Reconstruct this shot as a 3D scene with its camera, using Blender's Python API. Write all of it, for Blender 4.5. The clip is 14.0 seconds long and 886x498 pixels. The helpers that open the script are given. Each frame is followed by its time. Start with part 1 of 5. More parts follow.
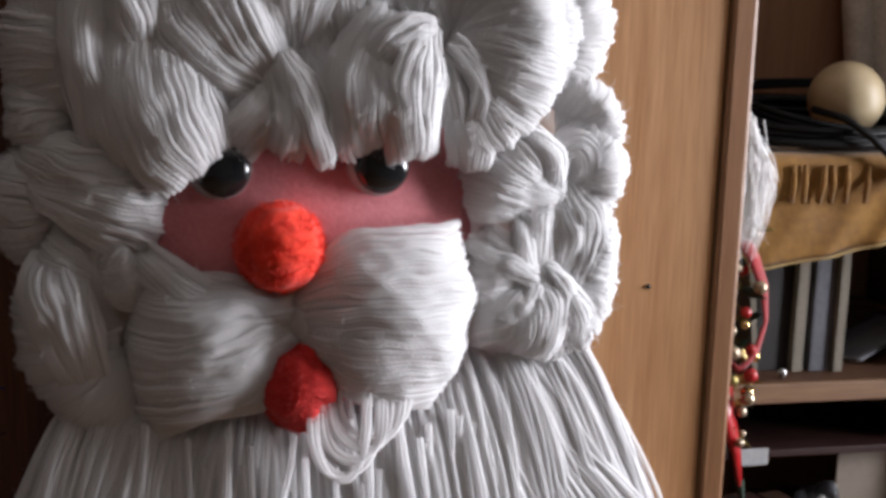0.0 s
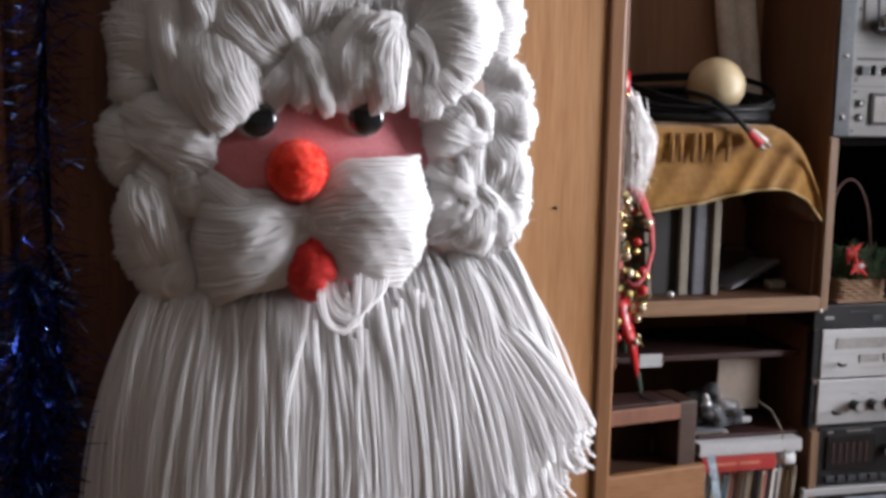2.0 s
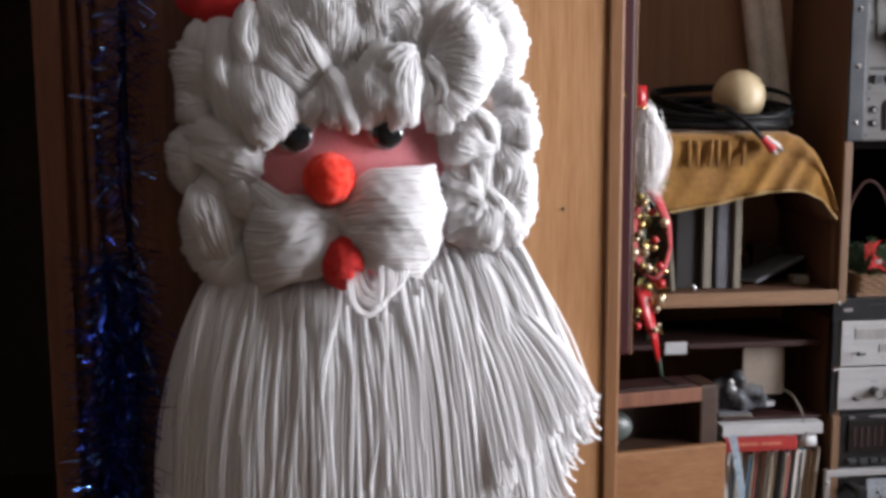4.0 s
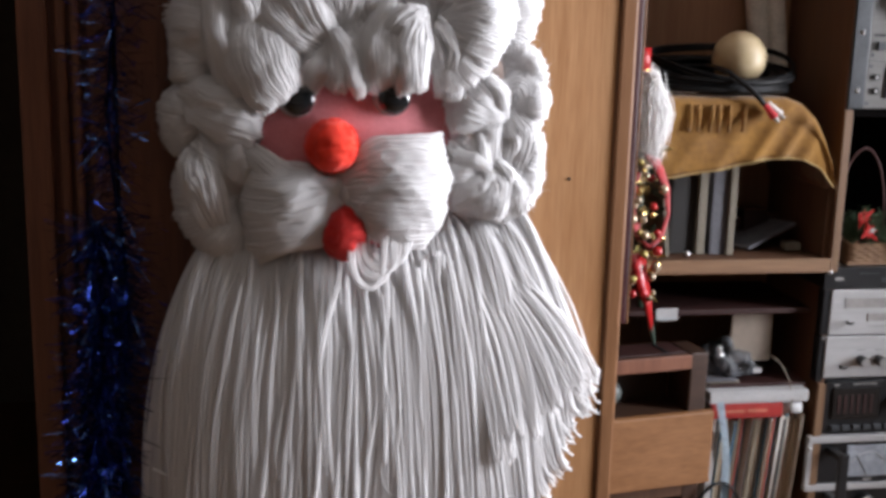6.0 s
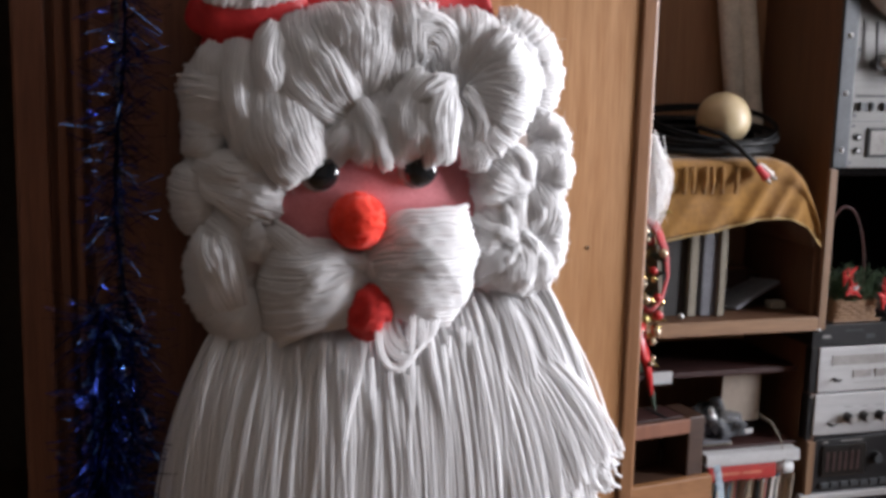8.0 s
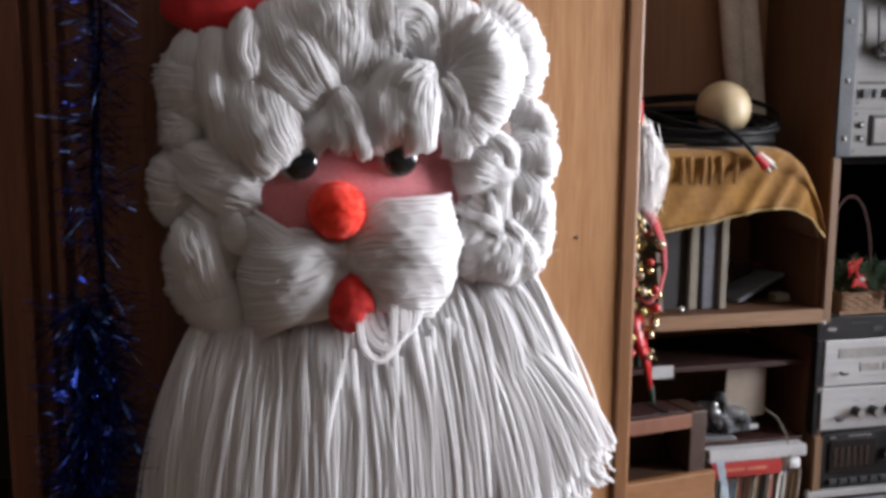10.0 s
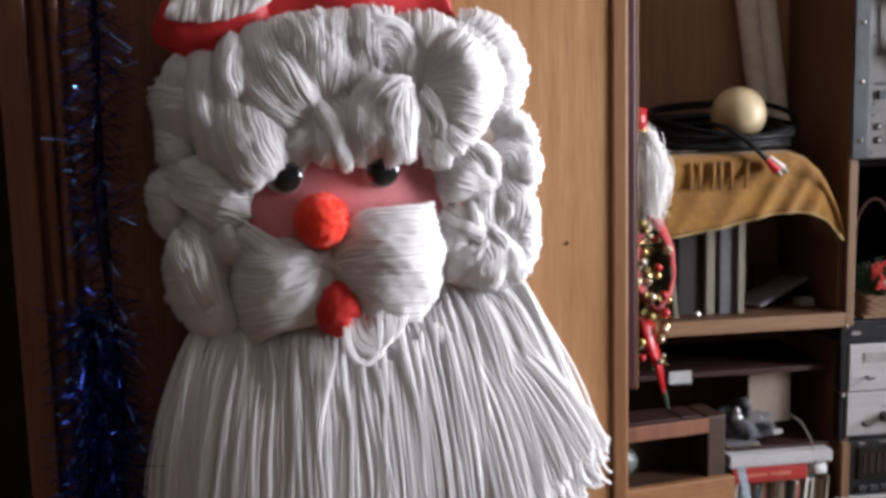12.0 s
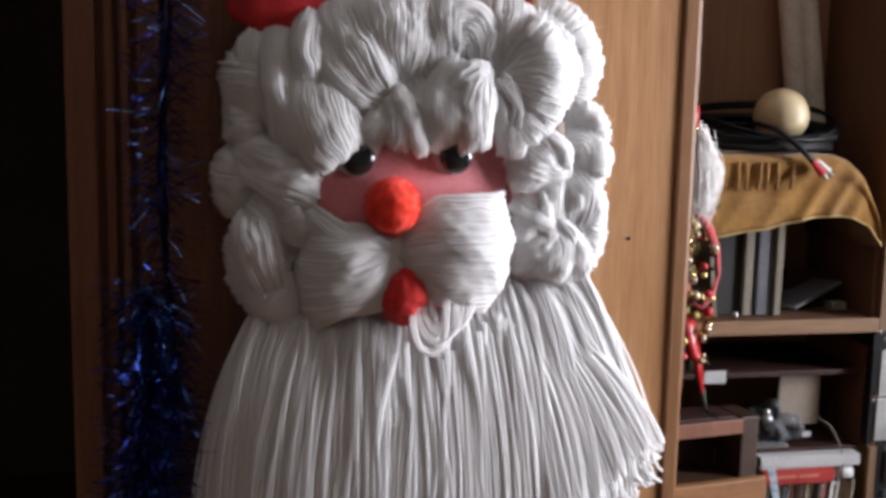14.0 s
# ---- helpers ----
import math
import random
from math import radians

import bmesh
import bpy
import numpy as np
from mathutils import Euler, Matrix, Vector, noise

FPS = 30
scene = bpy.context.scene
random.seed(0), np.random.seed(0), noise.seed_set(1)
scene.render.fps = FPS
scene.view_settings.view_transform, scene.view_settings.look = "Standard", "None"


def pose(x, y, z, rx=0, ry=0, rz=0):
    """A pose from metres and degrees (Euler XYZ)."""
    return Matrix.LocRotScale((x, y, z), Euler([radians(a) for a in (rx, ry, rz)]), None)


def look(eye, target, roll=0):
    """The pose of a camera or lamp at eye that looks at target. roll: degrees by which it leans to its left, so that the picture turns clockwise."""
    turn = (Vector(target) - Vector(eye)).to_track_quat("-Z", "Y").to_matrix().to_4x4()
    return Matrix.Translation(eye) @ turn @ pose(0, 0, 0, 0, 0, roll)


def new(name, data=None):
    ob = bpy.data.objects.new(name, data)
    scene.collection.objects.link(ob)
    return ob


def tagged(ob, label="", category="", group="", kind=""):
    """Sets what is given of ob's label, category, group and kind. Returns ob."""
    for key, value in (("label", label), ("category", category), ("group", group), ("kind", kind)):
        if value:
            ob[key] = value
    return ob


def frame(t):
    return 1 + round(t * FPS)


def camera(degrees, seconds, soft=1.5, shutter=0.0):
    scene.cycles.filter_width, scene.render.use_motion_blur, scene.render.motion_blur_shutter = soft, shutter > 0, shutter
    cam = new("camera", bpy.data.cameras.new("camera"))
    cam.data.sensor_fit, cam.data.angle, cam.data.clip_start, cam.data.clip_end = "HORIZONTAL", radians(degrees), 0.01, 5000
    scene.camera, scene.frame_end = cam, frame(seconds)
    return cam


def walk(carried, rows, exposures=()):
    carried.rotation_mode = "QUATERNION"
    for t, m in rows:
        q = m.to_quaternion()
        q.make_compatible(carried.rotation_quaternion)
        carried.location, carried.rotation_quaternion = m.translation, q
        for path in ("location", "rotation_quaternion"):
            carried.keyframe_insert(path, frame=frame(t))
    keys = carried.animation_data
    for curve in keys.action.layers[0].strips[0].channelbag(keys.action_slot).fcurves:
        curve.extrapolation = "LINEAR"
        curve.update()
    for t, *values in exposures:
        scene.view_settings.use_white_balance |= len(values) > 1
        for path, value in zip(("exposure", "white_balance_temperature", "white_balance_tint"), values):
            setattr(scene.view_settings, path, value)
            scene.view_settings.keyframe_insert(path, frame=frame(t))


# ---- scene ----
cam = camera(42.4, 14.0, soft=3.6)
PATH = [
    (0, (0.05, 0.472, 1.414), (0.48, 2.392, 1.056), 1.6),
    (0.5, (0.059, 0.435, 1.403), (0.567, 2.341, 1.071), -1.2),
    (1, (0.046, 0.379, 1.331), (0.547, 2.299, 1.08), 2.6),
    (1.5, (0.071, 0.305, 1.326), (0.51, 2.241, 1.083), 0.9),
    (2, (-0.019, 0.151, 1.371), (0.468, 2.069, 1.08), 1.0),
    (2.5, (-0.117, 0.064, 1.396), (0.441, 1.963, 1.111), 1.5),
    (5, (0.184, -0.051, 1.382), (0.238, 1.927, 1.091), -1.2),
    (5.5, (0.052, 0.021, 1.42), (0.333, 1.962, 1.027), 0.6),
    (6, (0.016, 0.023, 1.431), (0.357, 1.949, 1.011), 1.5),
    (6.5, (0.024, -0.004, 1.474), (0.363, 1.916, 1.029), 1.0),
    (7, (-0.06, 0.04, 1.48), (0.398, 1.939, 1.052), 1.4),
    (7.5, (-0.132, 0.084, 1.469), (0.424, 1.964, 1.073), 1.4),
    (8, (-0.12, 0.109, 1.449), (0.438, 1.999, 1.109), 1.4),
    (10.5, (-0.051, 0.105, 1.43), (0.396, 2.026, 1.104), -0.3),
    (11, (-0.017, 0.08, 1.446), (0.312, 2.026, 1.123), -1.4),
    (11.5, (0.042, 0.044, 1.436), (0.326, 2.0, 1.131), -1.1),
    (12, (0.053, 0.038, 1.424), (0.347, 1.995, 1.131), -1.4),
    (12.5, (0.03, 0.056, 1.42), (0.359, 2.007, 1.127), -0.1),
    (13, (0.044, 0.015, 1.414), (0.335, 1.973, 1.125), 0.1),
    (13.5, (-0.041, 0.046, 1.408), (0.335, 1.989, 1.121), 1.2),
    (14, (-0.065, 0.08, 1.419), (0.328, 2.017, 1.111), 1.2),
]
walk(cam, [(t, look(eye, target, roll)) for t, eye, target, roll in PATH],
     exposures=((0.0, -0.28), (1.0, -0.24), (2.0, -0.06), (2.7, 0.0), (14.0, 0.0)))

# ---- world, window light ----
world = bpy.data.worlds.new("sky")
scene.world = world
world.use_nodes = True
wn = world.node_tree.nodes
sky = wn.new("ShaderNodeTexSky")
sky.sky_type, sky.sun_disc = "NISHITA", False
sky.sun_elevation, sky.sun_rotation = radians(35), radians(60)
wn["Background"].inputs[1].default_value = 0.12
world.node_tree.links.new(sky.outputs[0], wn["Background"].inputs[0])
win = new("window_daylight", bpy.data.lights.new("window_daylight", "AREA"))
win.data.shape, win.data.size, win.data.size_y = "RECTANGLE", 0.64, 1.08
win.data.energy, win.data.color = 120.0, (0.915, 0.92, 1.0)
win.matrix_basis = look((1.96, 0.87, 1.50), (0.2, 1.06, 1.20))


# ---- materials ----
def material(name, rough=0.6, metal=0.0, coat=0.0, sheen=0.0):
    m = bpy.data.materials.new(name)
    m.use_nodes = True
    b = m.node_tree.nodes["Principled BSDF"]
    b.inputs["Roughness"].default_value, b.inputs["Metallic"].default_value = rough, metal
    b.inputs["Coat Weight"].default_value, b.inputs["Sheen Weight"].default_value = coat, sheen
    return m, m.node_tree.nodes, m.node_tree.links, b


def surface(name, a, b, scale=20, stretch=(1, 1, 1), rough=0.6, metal=0.0, bump=0.1, coat=0.0, sheen=0.0, fine=6.0, detail=8):
    """Two tones mixed by coarse and fine noise at real size, with relief and gloss that vary."""
    m, n, k, s = material(name, rough, metal, coat, sheen)
    tc, mp = n.new("ShaderNodeTexCoord"), n.new("ShaderNodeMapping")
    mp.inputs["Scale"].default_value = stretch
    k.new(tc.outputs["Object"], mp.inputs[0])
    big, small, mix, ramp = n.new("ShaderNodeTexNoise"), n.new("ShaderNodeTexNoise"), n.new("ShaderNodeMath"), n.new("ShaderNodeValToRGB")
    for tex, f in ((big, 1), (small, fine)):
        tex.inputs["Scale"].default_value, tex.inputs["Detail"].default_value = scale * f, detail
        k.new(mp.outputs[0], tex.inputs[0])
    mix.operation = "MULTIPLY_ADD"
    mix.inputs[1].default_value = 0.5
    half = n.new("ShaderNodeMath")
    half.operation = "MULTIPLY"
    half.inputs[1].default_value = 0.5
    k.new(big.outputs[0], half.inputs[0])
    k.new(small.outputs[0], mix.inputs[0])
    k.new(half.outputs[0], mix.inputs[2])
    ramp.color_ramp.elements[0].position, ramp.color_ramp.elements[1].position = 0.36, 0.64
    ramp.color_ramp.elements[0].color, ramp.color_ramp.elements[1].color = (*a, 1), (*b, 1)
    k.new(mix.outputs[0], ramp.inputs[0])
    k.new(ramp.outputs[0], s.inputs["Base Color"])
    rr = n.new("ShaderNodeMapRange")
    rr.inputs["To Min"].default_value, rr.inputs["To Max"].default_value = max(rough - 0.1, 0.03), min(rough + 0.12, 1)
    k.new(big.outputs[0], rr.inputs[0])
    k.new(rr.outputs[0], s.inputs["Roughness"])
    if bump:
        bp = n.new("ShaderNodeBump")
        bp.inputs["Strength"].default_value, bp.inputs["Distance"].default_value = bump, 0.002
        k.new(mix.outputs[0], bp.inputs["Height"])
        k.new(bp.outputs[0], s.inputs["Normal"])
    return m


def yarn_material(name, a, b):
    """Soft spun yarn: plies wind round the strand, by the strand's own length and girth."""
    m, n, k, s = material(name, 0.95, 0, 0, 0.8)
    s.inputs["Sheen Roughness"].default_value = 0.45
    uv, mp, wave, noi, ramp, bp = (n.new("ShaderNode" + x) for x in ("TexCoord", "Mapping", "TexWave", "TexNoise", "ValToRGB", "Bump"))
    mp.inputs["Rotation"].default_value = (0, 0, radians(45))
    k.new(uv.outputs["UV"], mp.inputs[0])
    wave.inputs["Scale"].default_value, wave.inputs["Distortion"].default_value = 0.66, 1.2
    k.new(mp.outputs[0], wave.inputs[0])
    noi.inputs["Scale"].default_value, noi.inputs["Detail"].default_value = 900, 6
    k.new(uv.outputs["Object"], noi.inputs[0])
    ramp.color_ramp.elements[0].color, ramp.color_ramp.elements[1].color = (*a, 1), (*b, 1)
    add = n.new("ShaderNodeMath")
    add.operation = "MULTIPLY_ADD"
    add.inputs[1].default_value = 0.6
    k.new(noi.outputs[0], add.inputs[0])
    k.new(wave.outputs["Fac"], add.inputs[2])
    k.new(add.outputs[0], ramp.inputs[0])
    k.new(ramp.outputs[0], s.inputs["Base Color"])
    bp.inputs["Strength"].default_value, bp.inputs["Distance"].default_value = 0.4, 0.0006
    thru, both = n.new("ShaderNodeBsdfTranslucent"), n.new("ShaderNodeMixShader")
    both.inputs[0].default_value = 0.5
    k.new(ramp.outputs[0], thru.inputs[0])
    k.new(s.outputs[0], both.inputs[1])
    k.new(thru.outputs[0], both.inputs[2])
    # the fibres are porous and let some light straight through
    air, whole = n.new("ShaderNodeBsdfTransparent"), n.new("ShaderNodeMixShader")
    whole.inputs[0].default_value = 0.36
    k.new(both.outputs[0], whole.inputs[1])
    k.new(air.outputs[0], whole.inputs[2])
    k.new(whole.outputs[0], n["Material Output"].inputs[0])
    k.new(add.outputs[0], bp.inputs["Height"])
    k.new(bp.outputs[0], s.inputs["Normal"])
    return m


V_GRAIN, H_GRAIN = (9, 9, 0.45), (0.45, 9, 9)
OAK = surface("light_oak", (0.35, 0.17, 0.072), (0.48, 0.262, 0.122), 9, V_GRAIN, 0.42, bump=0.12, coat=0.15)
OAK_EDGE = surface("oak_edging", (0.18, 0.080, 0.034), (0.26, 0.13, 0.06), 9, V_GRAIN, 0.4, bump=0.1, coat=0.2)
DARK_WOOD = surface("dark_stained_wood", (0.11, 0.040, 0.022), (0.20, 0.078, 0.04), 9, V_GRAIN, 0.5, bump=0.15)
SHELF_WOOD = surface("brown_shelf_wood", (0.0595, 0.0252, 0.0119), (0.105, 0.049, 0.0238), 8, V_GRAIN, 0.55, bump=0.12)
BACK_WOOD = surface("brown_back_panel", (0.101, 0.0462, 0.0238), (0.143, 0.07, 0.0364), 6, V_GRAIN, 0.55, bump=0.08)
# brighter copy of the brown above, making up for light that misses the back
LIT_BACK_PANEL = surface("lit_back_panel", (0.23, 0.111, 0.0577), (0.306, 0.158, 0.085), 6, V_GRAIN, 0.55, bump=0.08)
# drawer unit's wood darkened: shade of its open bay put into the colour
SHADED_WOOD = surface("shaded_unit_wood", (0.024, 0.0101, 0.00528), (0.0456, 0.0202, 0.0101), 8, H_GRAIN, 0.5, bump=0.12)
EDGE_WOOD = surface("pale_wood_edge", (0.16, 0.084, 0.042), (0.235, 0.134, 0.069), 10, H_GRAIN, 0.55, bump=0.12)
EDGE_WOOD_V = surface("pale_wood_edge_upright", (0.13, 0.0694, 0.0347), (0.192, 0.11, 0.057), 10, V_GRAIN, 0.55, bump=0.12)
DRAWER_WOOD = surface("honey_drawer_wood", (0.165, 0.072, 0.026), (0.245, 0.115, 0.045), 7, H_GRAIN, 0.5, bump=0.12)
RED_WOOD = surface("dark_red_lacquer", (0.032, 0.004, 0.005), (0.05, 0.007, 0.008), 12, V_GRAIN, 0.45, bump=0.04, coat=0.05)
WALL = surface("painted_wall", (0.15, 0.125, 0.10), (0.19, 0.16, 0.13), 5, rough=0.85, bump=0.1)
FLOOR = surface("floorboards_varnish", (0.13, 0.07, 0.035), (0.22, 0.12, 0.06), 6, H_GRAIN, 0.45, bump=0.1)
CEIL = surface("ceiling_paint", (0.52, 0.49, 0.45), (0.58, 0.55, 0.51), 4, rough=0.9, bump=0.05)
YARN = yarn_material("white_yarn", (0.955, 0.95, 0.95), (0.985, 0.98, 0.98))
FELT_PINK = surface("pink_felt", (0.60, 0.18, 0.20), (0.70, 0.24, 0.26), 60, rough=0.9, bump=0.35, sheen=0.3)
NOSE_RED = surface("orange_red_pompom", (0.74, 0.026, 0.010), (0.86, 0.05, 0.016), 90, rough=0.95, bump=0.15, sheen=0.2)
MOUTH_RED = surface("red_pompom", (0.50, 0.012, 0.012), (0.66, 0.03, 0.022), 120, rough=0.95, bump=0.6, sheen=0.2)
EYE_WHITE = surface("white_plastic", (0.34, 0.32, 0.31), (0.42, 0.40, 0.39), 40, rough=0.2, bump=0)
PUPIL = surface("black_glossy_plastic", (0.010, 0.011, 0.012), (0.016, 0.017, 0.018), 40, rough=0.14, bump=0, coat=0.5)
HAT_RED = surface("red_satin_felt", (0.40, 0.008, 0.012), (0.55, 0.018, 0.019), 30, rough=0.55, bump=0.25, sheen=0.02)


# ---- building helpers ----
def thing(name, at, label, category, group="", kind=""):
    ob = new(name)
    ob.location, ob.empty_display_size = at, 0.02
    return tagged(ob, label, category, group, kind)


def mesh_of(name, bm, *mats):
    me = bpy.data.meshes.new(name)
    bm.to_mesh(me)
    bm.free()
    for m in mats:
        me.materials.append(m)
    return me


def part(name, bm, mat, parent, label=""):
    """Links a bmesh, built in world metres, as one part of a thing (or of a part)."""
    ob = new(name, bm if isinstance(bm, bpy.types.Mesh) else mesh_of(name, bm, mat))
    ob.parent = parent
    if parent.parent is None:
        ob.matrix_parent_inverse = parent.matrix_basis.inverted()
    return tagged(ob, label)


def solo(name, bm, mat, label, category, kind="", group=""):
    return tagged(new(name, mesh_of(name, bm, mat)), label, category, group, kind)


def block(x0, x1, y0, y1, z0, z1, bevel=0.0015, bm=None, turn=None, seg=2):
    """A board or box with softened edges."""
    bm = bm or bmesh.new()
    made = bmesh.ops.create_cube(bm, size=1.0, matrix=Matrix.LocRotScale(((x0 + x1) / 2, (y0 + y1) / 2, (z0 + z1) / 2), None, (x1 - x0, y1 - y0, z1 - z0)))
    vs = made["verts"]
    if bevel:
        es = list({e for v in vs for e in v.link_edges})
        out = bmesh.ops.bevel(bm, geom=es, offset=min(bevel, 0.45 * min(x1 - x0, y1 - y0, z1 - z0)), segments=seg, profile=0.6, affect="EDGES")
        vs = list({v for f in out["faces"] for v in f.verts} | {v for v in vs if v.is_valid})
    if turn is not None:
        bmesh.ops.transform(bm, matrix=turn, verts=vs)
    return bm


def rod(p, q, r, r2=None, seg=16, bm=None, caps=True):
    """A round bar from p to q."""
    bm = bm or bmesh.new()
    p, q = Vector(p), Vector(q)
    turn = (q - p).to_track_quat("Z", "Y").to_matrix().to_4x4()
    bmesh.ops.create_cone(bm, cap_ends=caps, segments=seg, radius1=r, radius2=r if r2 is None else r2, depth=(q - p).length, matrix=Matrix.Translation((p + q) / 2) @ turn)
    return bm


def ball(c, r, seg=24, rings=14, scale=(1, 1, 1), bm=None, wob=0.0, freq=8.0):
    bm = bm or bmesh.new()
    made = bmesh.ops.create_uvsphere(bm, u_segments=seg, v_segments=rings, radius=1.0)
    for v in made["verts"]:
        k = 1 + (wob * noise.noise(v.co * freq + Vector(c) * 90) if wob else 0)
        v.co = Vector(c) + Vector((v.co.x * r * scale[0], v.co.y * r * scale[1], v.co.z * r * scale[2])) * k
    for f in bm.faces:
        f.smooth = True
    return bm


def smooth(bm):
    for f in bm.faces:
        f.smooth = True
    return bm


def sweep(points, r, sides=8, bm=None, flat=1.0):
    """A tube along a line of points; flat below 1 makes it a ribbon-like band."""
    bm = bm or bmesh.new()
    pts = [Vector(p) for p in points]
    rings, side = [], None
    for i, p in enumerate(pts):
        t = (pts[min(i + 1, len(pts) - 1)] - pts[max(i - 1, 0)]).normalized()
        side = t.orthogonal().normalized() if side is None else (side - t * side.dot(t)).normalized()
        up = t.cross(side)
        rad = r(i / (len(pts) - 1)) if callable(r) else r
        rings.append([bm.verts.new(p + rad * (math.cos(a) * side + flat * math.sin(a) * up)) for a in (2 * math.pi * j / sides for j in range(sides))])
    for a, b in zip(rings, rings[1:]):
        for j in range(sides):
            bm.faces.new((a[j], a[(j + 1) % sides], b[(j + 1) % sides], b[j])).smooth = True
    bm.faces.new(rings[0][::-1])
    bm.faces.new(rings[-1])
    return bm


# ---- the room ----
def structure(name, bm, mat, label, category):
    return solo(name, bm, mat, label, category, "structure")


structure("floor", block(-2.2, 2.6, -2.6, 4.2, -0.1, 0.0, 0), FLOOR, "brown varnished wooden floor", "floor")
structure("ceiling", block(-2.2, 2.6, -2.6, 4.2, 2.5, 2.6, 0), CEIL, "off-white painted ceiling", "ceiling")
structure("wall_west", block(-2.2, -2.1, -2.6, 4.2, 0, 2.5, 0), WALL, "plain beige painted wall", "wall")
structure("wall_south", block(-2.1, 2.4, -2.6, -2.5, 0, 2.5, 0), WALL, "plain beige painted wall", "wall")
structure("wall_north", block(-0.11, 2.4, 1.62, 1.72, 0, 2.5, 0), WALL, "plain wall behind the shelves", "wall")
# unseen block, added to keep part of the window light off the shelves
structure("wall_light_block", block(1.26, 2.0, 1.145, 1.62, 0, 2.5, 0), WALL, "unseen block added to dim the window light on the shelves", "wall")
# added walls that shut light out of the void left of the door frame
structure("wall_void_back", block(-2.1, 2.4, 4.1, 4.2, 0, 2.5, 0), WALL, "far wall added to keep the void beyond the door frame dark", "wall")
structure("wall_void_side", block(-0.11, -0.01, 1.72, 4.1, 0, 2.5, 0), WALL, "side wall added to keep the void beyond the door frame dark", "wall")
structure("wall_void_head", block(-1.1, -0.2, 1.23, 1.33, 2.1, 2.5, 0), WALL, "unseen wall added above the dark void", "wall")
structure("wall_void_flank", block(-2.1, -1.1, 1.23, 1.33, 0, 2.5, 0), WALL, "unseen wall added beside the dark void", "wall")
east = block(2.0, 2.1, -2.6, 0.3, 0, 2.5, 0)
block(2.0, 2.1, 1.18, 4.2, 0, 2.5, 0, east)
block(2.0, 2.1, 0.3, 1.18, 0, 0.95, 0, east)
block(2.0, 2.1, 0.3, 1.18, 2.25, 2.5, 0, east)
structure("wall_east", east, WALL, "wall with a window opening", "wall")
WHITE_PAINT = surface("white_window_paint", (0.72, 0.71, 0.68), (0.8, 0.79, 0.77), 14, rough=0.4, bump=0.05)
window = thing("window_1", (2.05, 0.81, 0.95), "white painted window that lets the daylight in", "window", kind="structure")
wf = block(2.03, 2.08, 0.3, 1.18, 0.95, 1.0)
block(2.03, 2.08, 0.3, 1.18, 2.2, 2.25, bm=wf)
for yy in (0.3, 0.715, 1.13):
    block(2.03, 2.08, yy, yy + 0.05, 1.0, 2.2, bm=wf)
part("window_frame", wf, WHITE_PAINT, window)
part("window_sill", block(1.965, 2.03, 0.4, 1.185, 0.92, 0.948), WHITE_PAINT, window)

# ---- tall cupboard that carries the yarn face ----
cupboard = thing("cupboard", (0.16, 1.25, 0), "tall light oak cupboard with a plain edged front", "cupboard")
part("front_panel", block(0.002, 0.4065, 1.200, 1.222, 0.0, 2.1, 0.001), OAK, cupboard)
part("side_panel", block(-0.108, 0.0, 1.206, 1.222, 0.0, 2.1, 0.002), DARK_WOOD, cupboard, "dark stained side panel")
part("edge_strip", block(0.4085, 0.427, 1.197, 1.224, 0.0, 2.1, 0.003), OAK_EDGE, cupboard, "darker oak edging strip")
part("body", block(-0.105, 0.405, 1.223, 1.288, 0.0, 2.1, 0.001), SHELF_WOOD, cupboard)
part("nail_hole", ball((0.360, 1.1995, 1.25), 0.0019, 12, 8, (1, 0.35, 1)), PUPIL, cupboard, "small black nail head")

frame_wood = thing("door_frame", (-0.155, 1.22, 0), "dark stained door frame with upright mouldings", "door frame", kind="structure")
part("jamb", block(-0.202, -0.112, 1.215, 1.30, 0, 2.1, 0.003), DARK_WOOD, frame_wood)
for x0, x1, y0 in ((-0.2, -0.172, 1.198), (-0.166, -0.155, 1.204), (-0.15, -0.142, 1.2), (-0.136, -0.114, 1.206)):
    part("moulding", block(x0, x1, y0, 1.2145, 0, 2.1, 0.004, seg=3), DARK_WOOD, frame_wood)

red_door = thing("red_cabinet_panel", (0.40, 1.30, 1.06), "dark red lacquered cabinet panel with a highlit edge", "cabinet")
part("face_panel", block(0.20, 0.4655, 1.289, 1.311, 1.06, 2.05, 0.0025), RED_WOOD, red_door)
# highlight along the panel's right edge, made as a strip of paler colour
part("edge_highlight", block(0.4662, 0.4685, 1.290, 1.310, 1.06, 2.05, 0.0008), OAK_EDGE, red_door, "thin pale strip for the highlight on the edge")


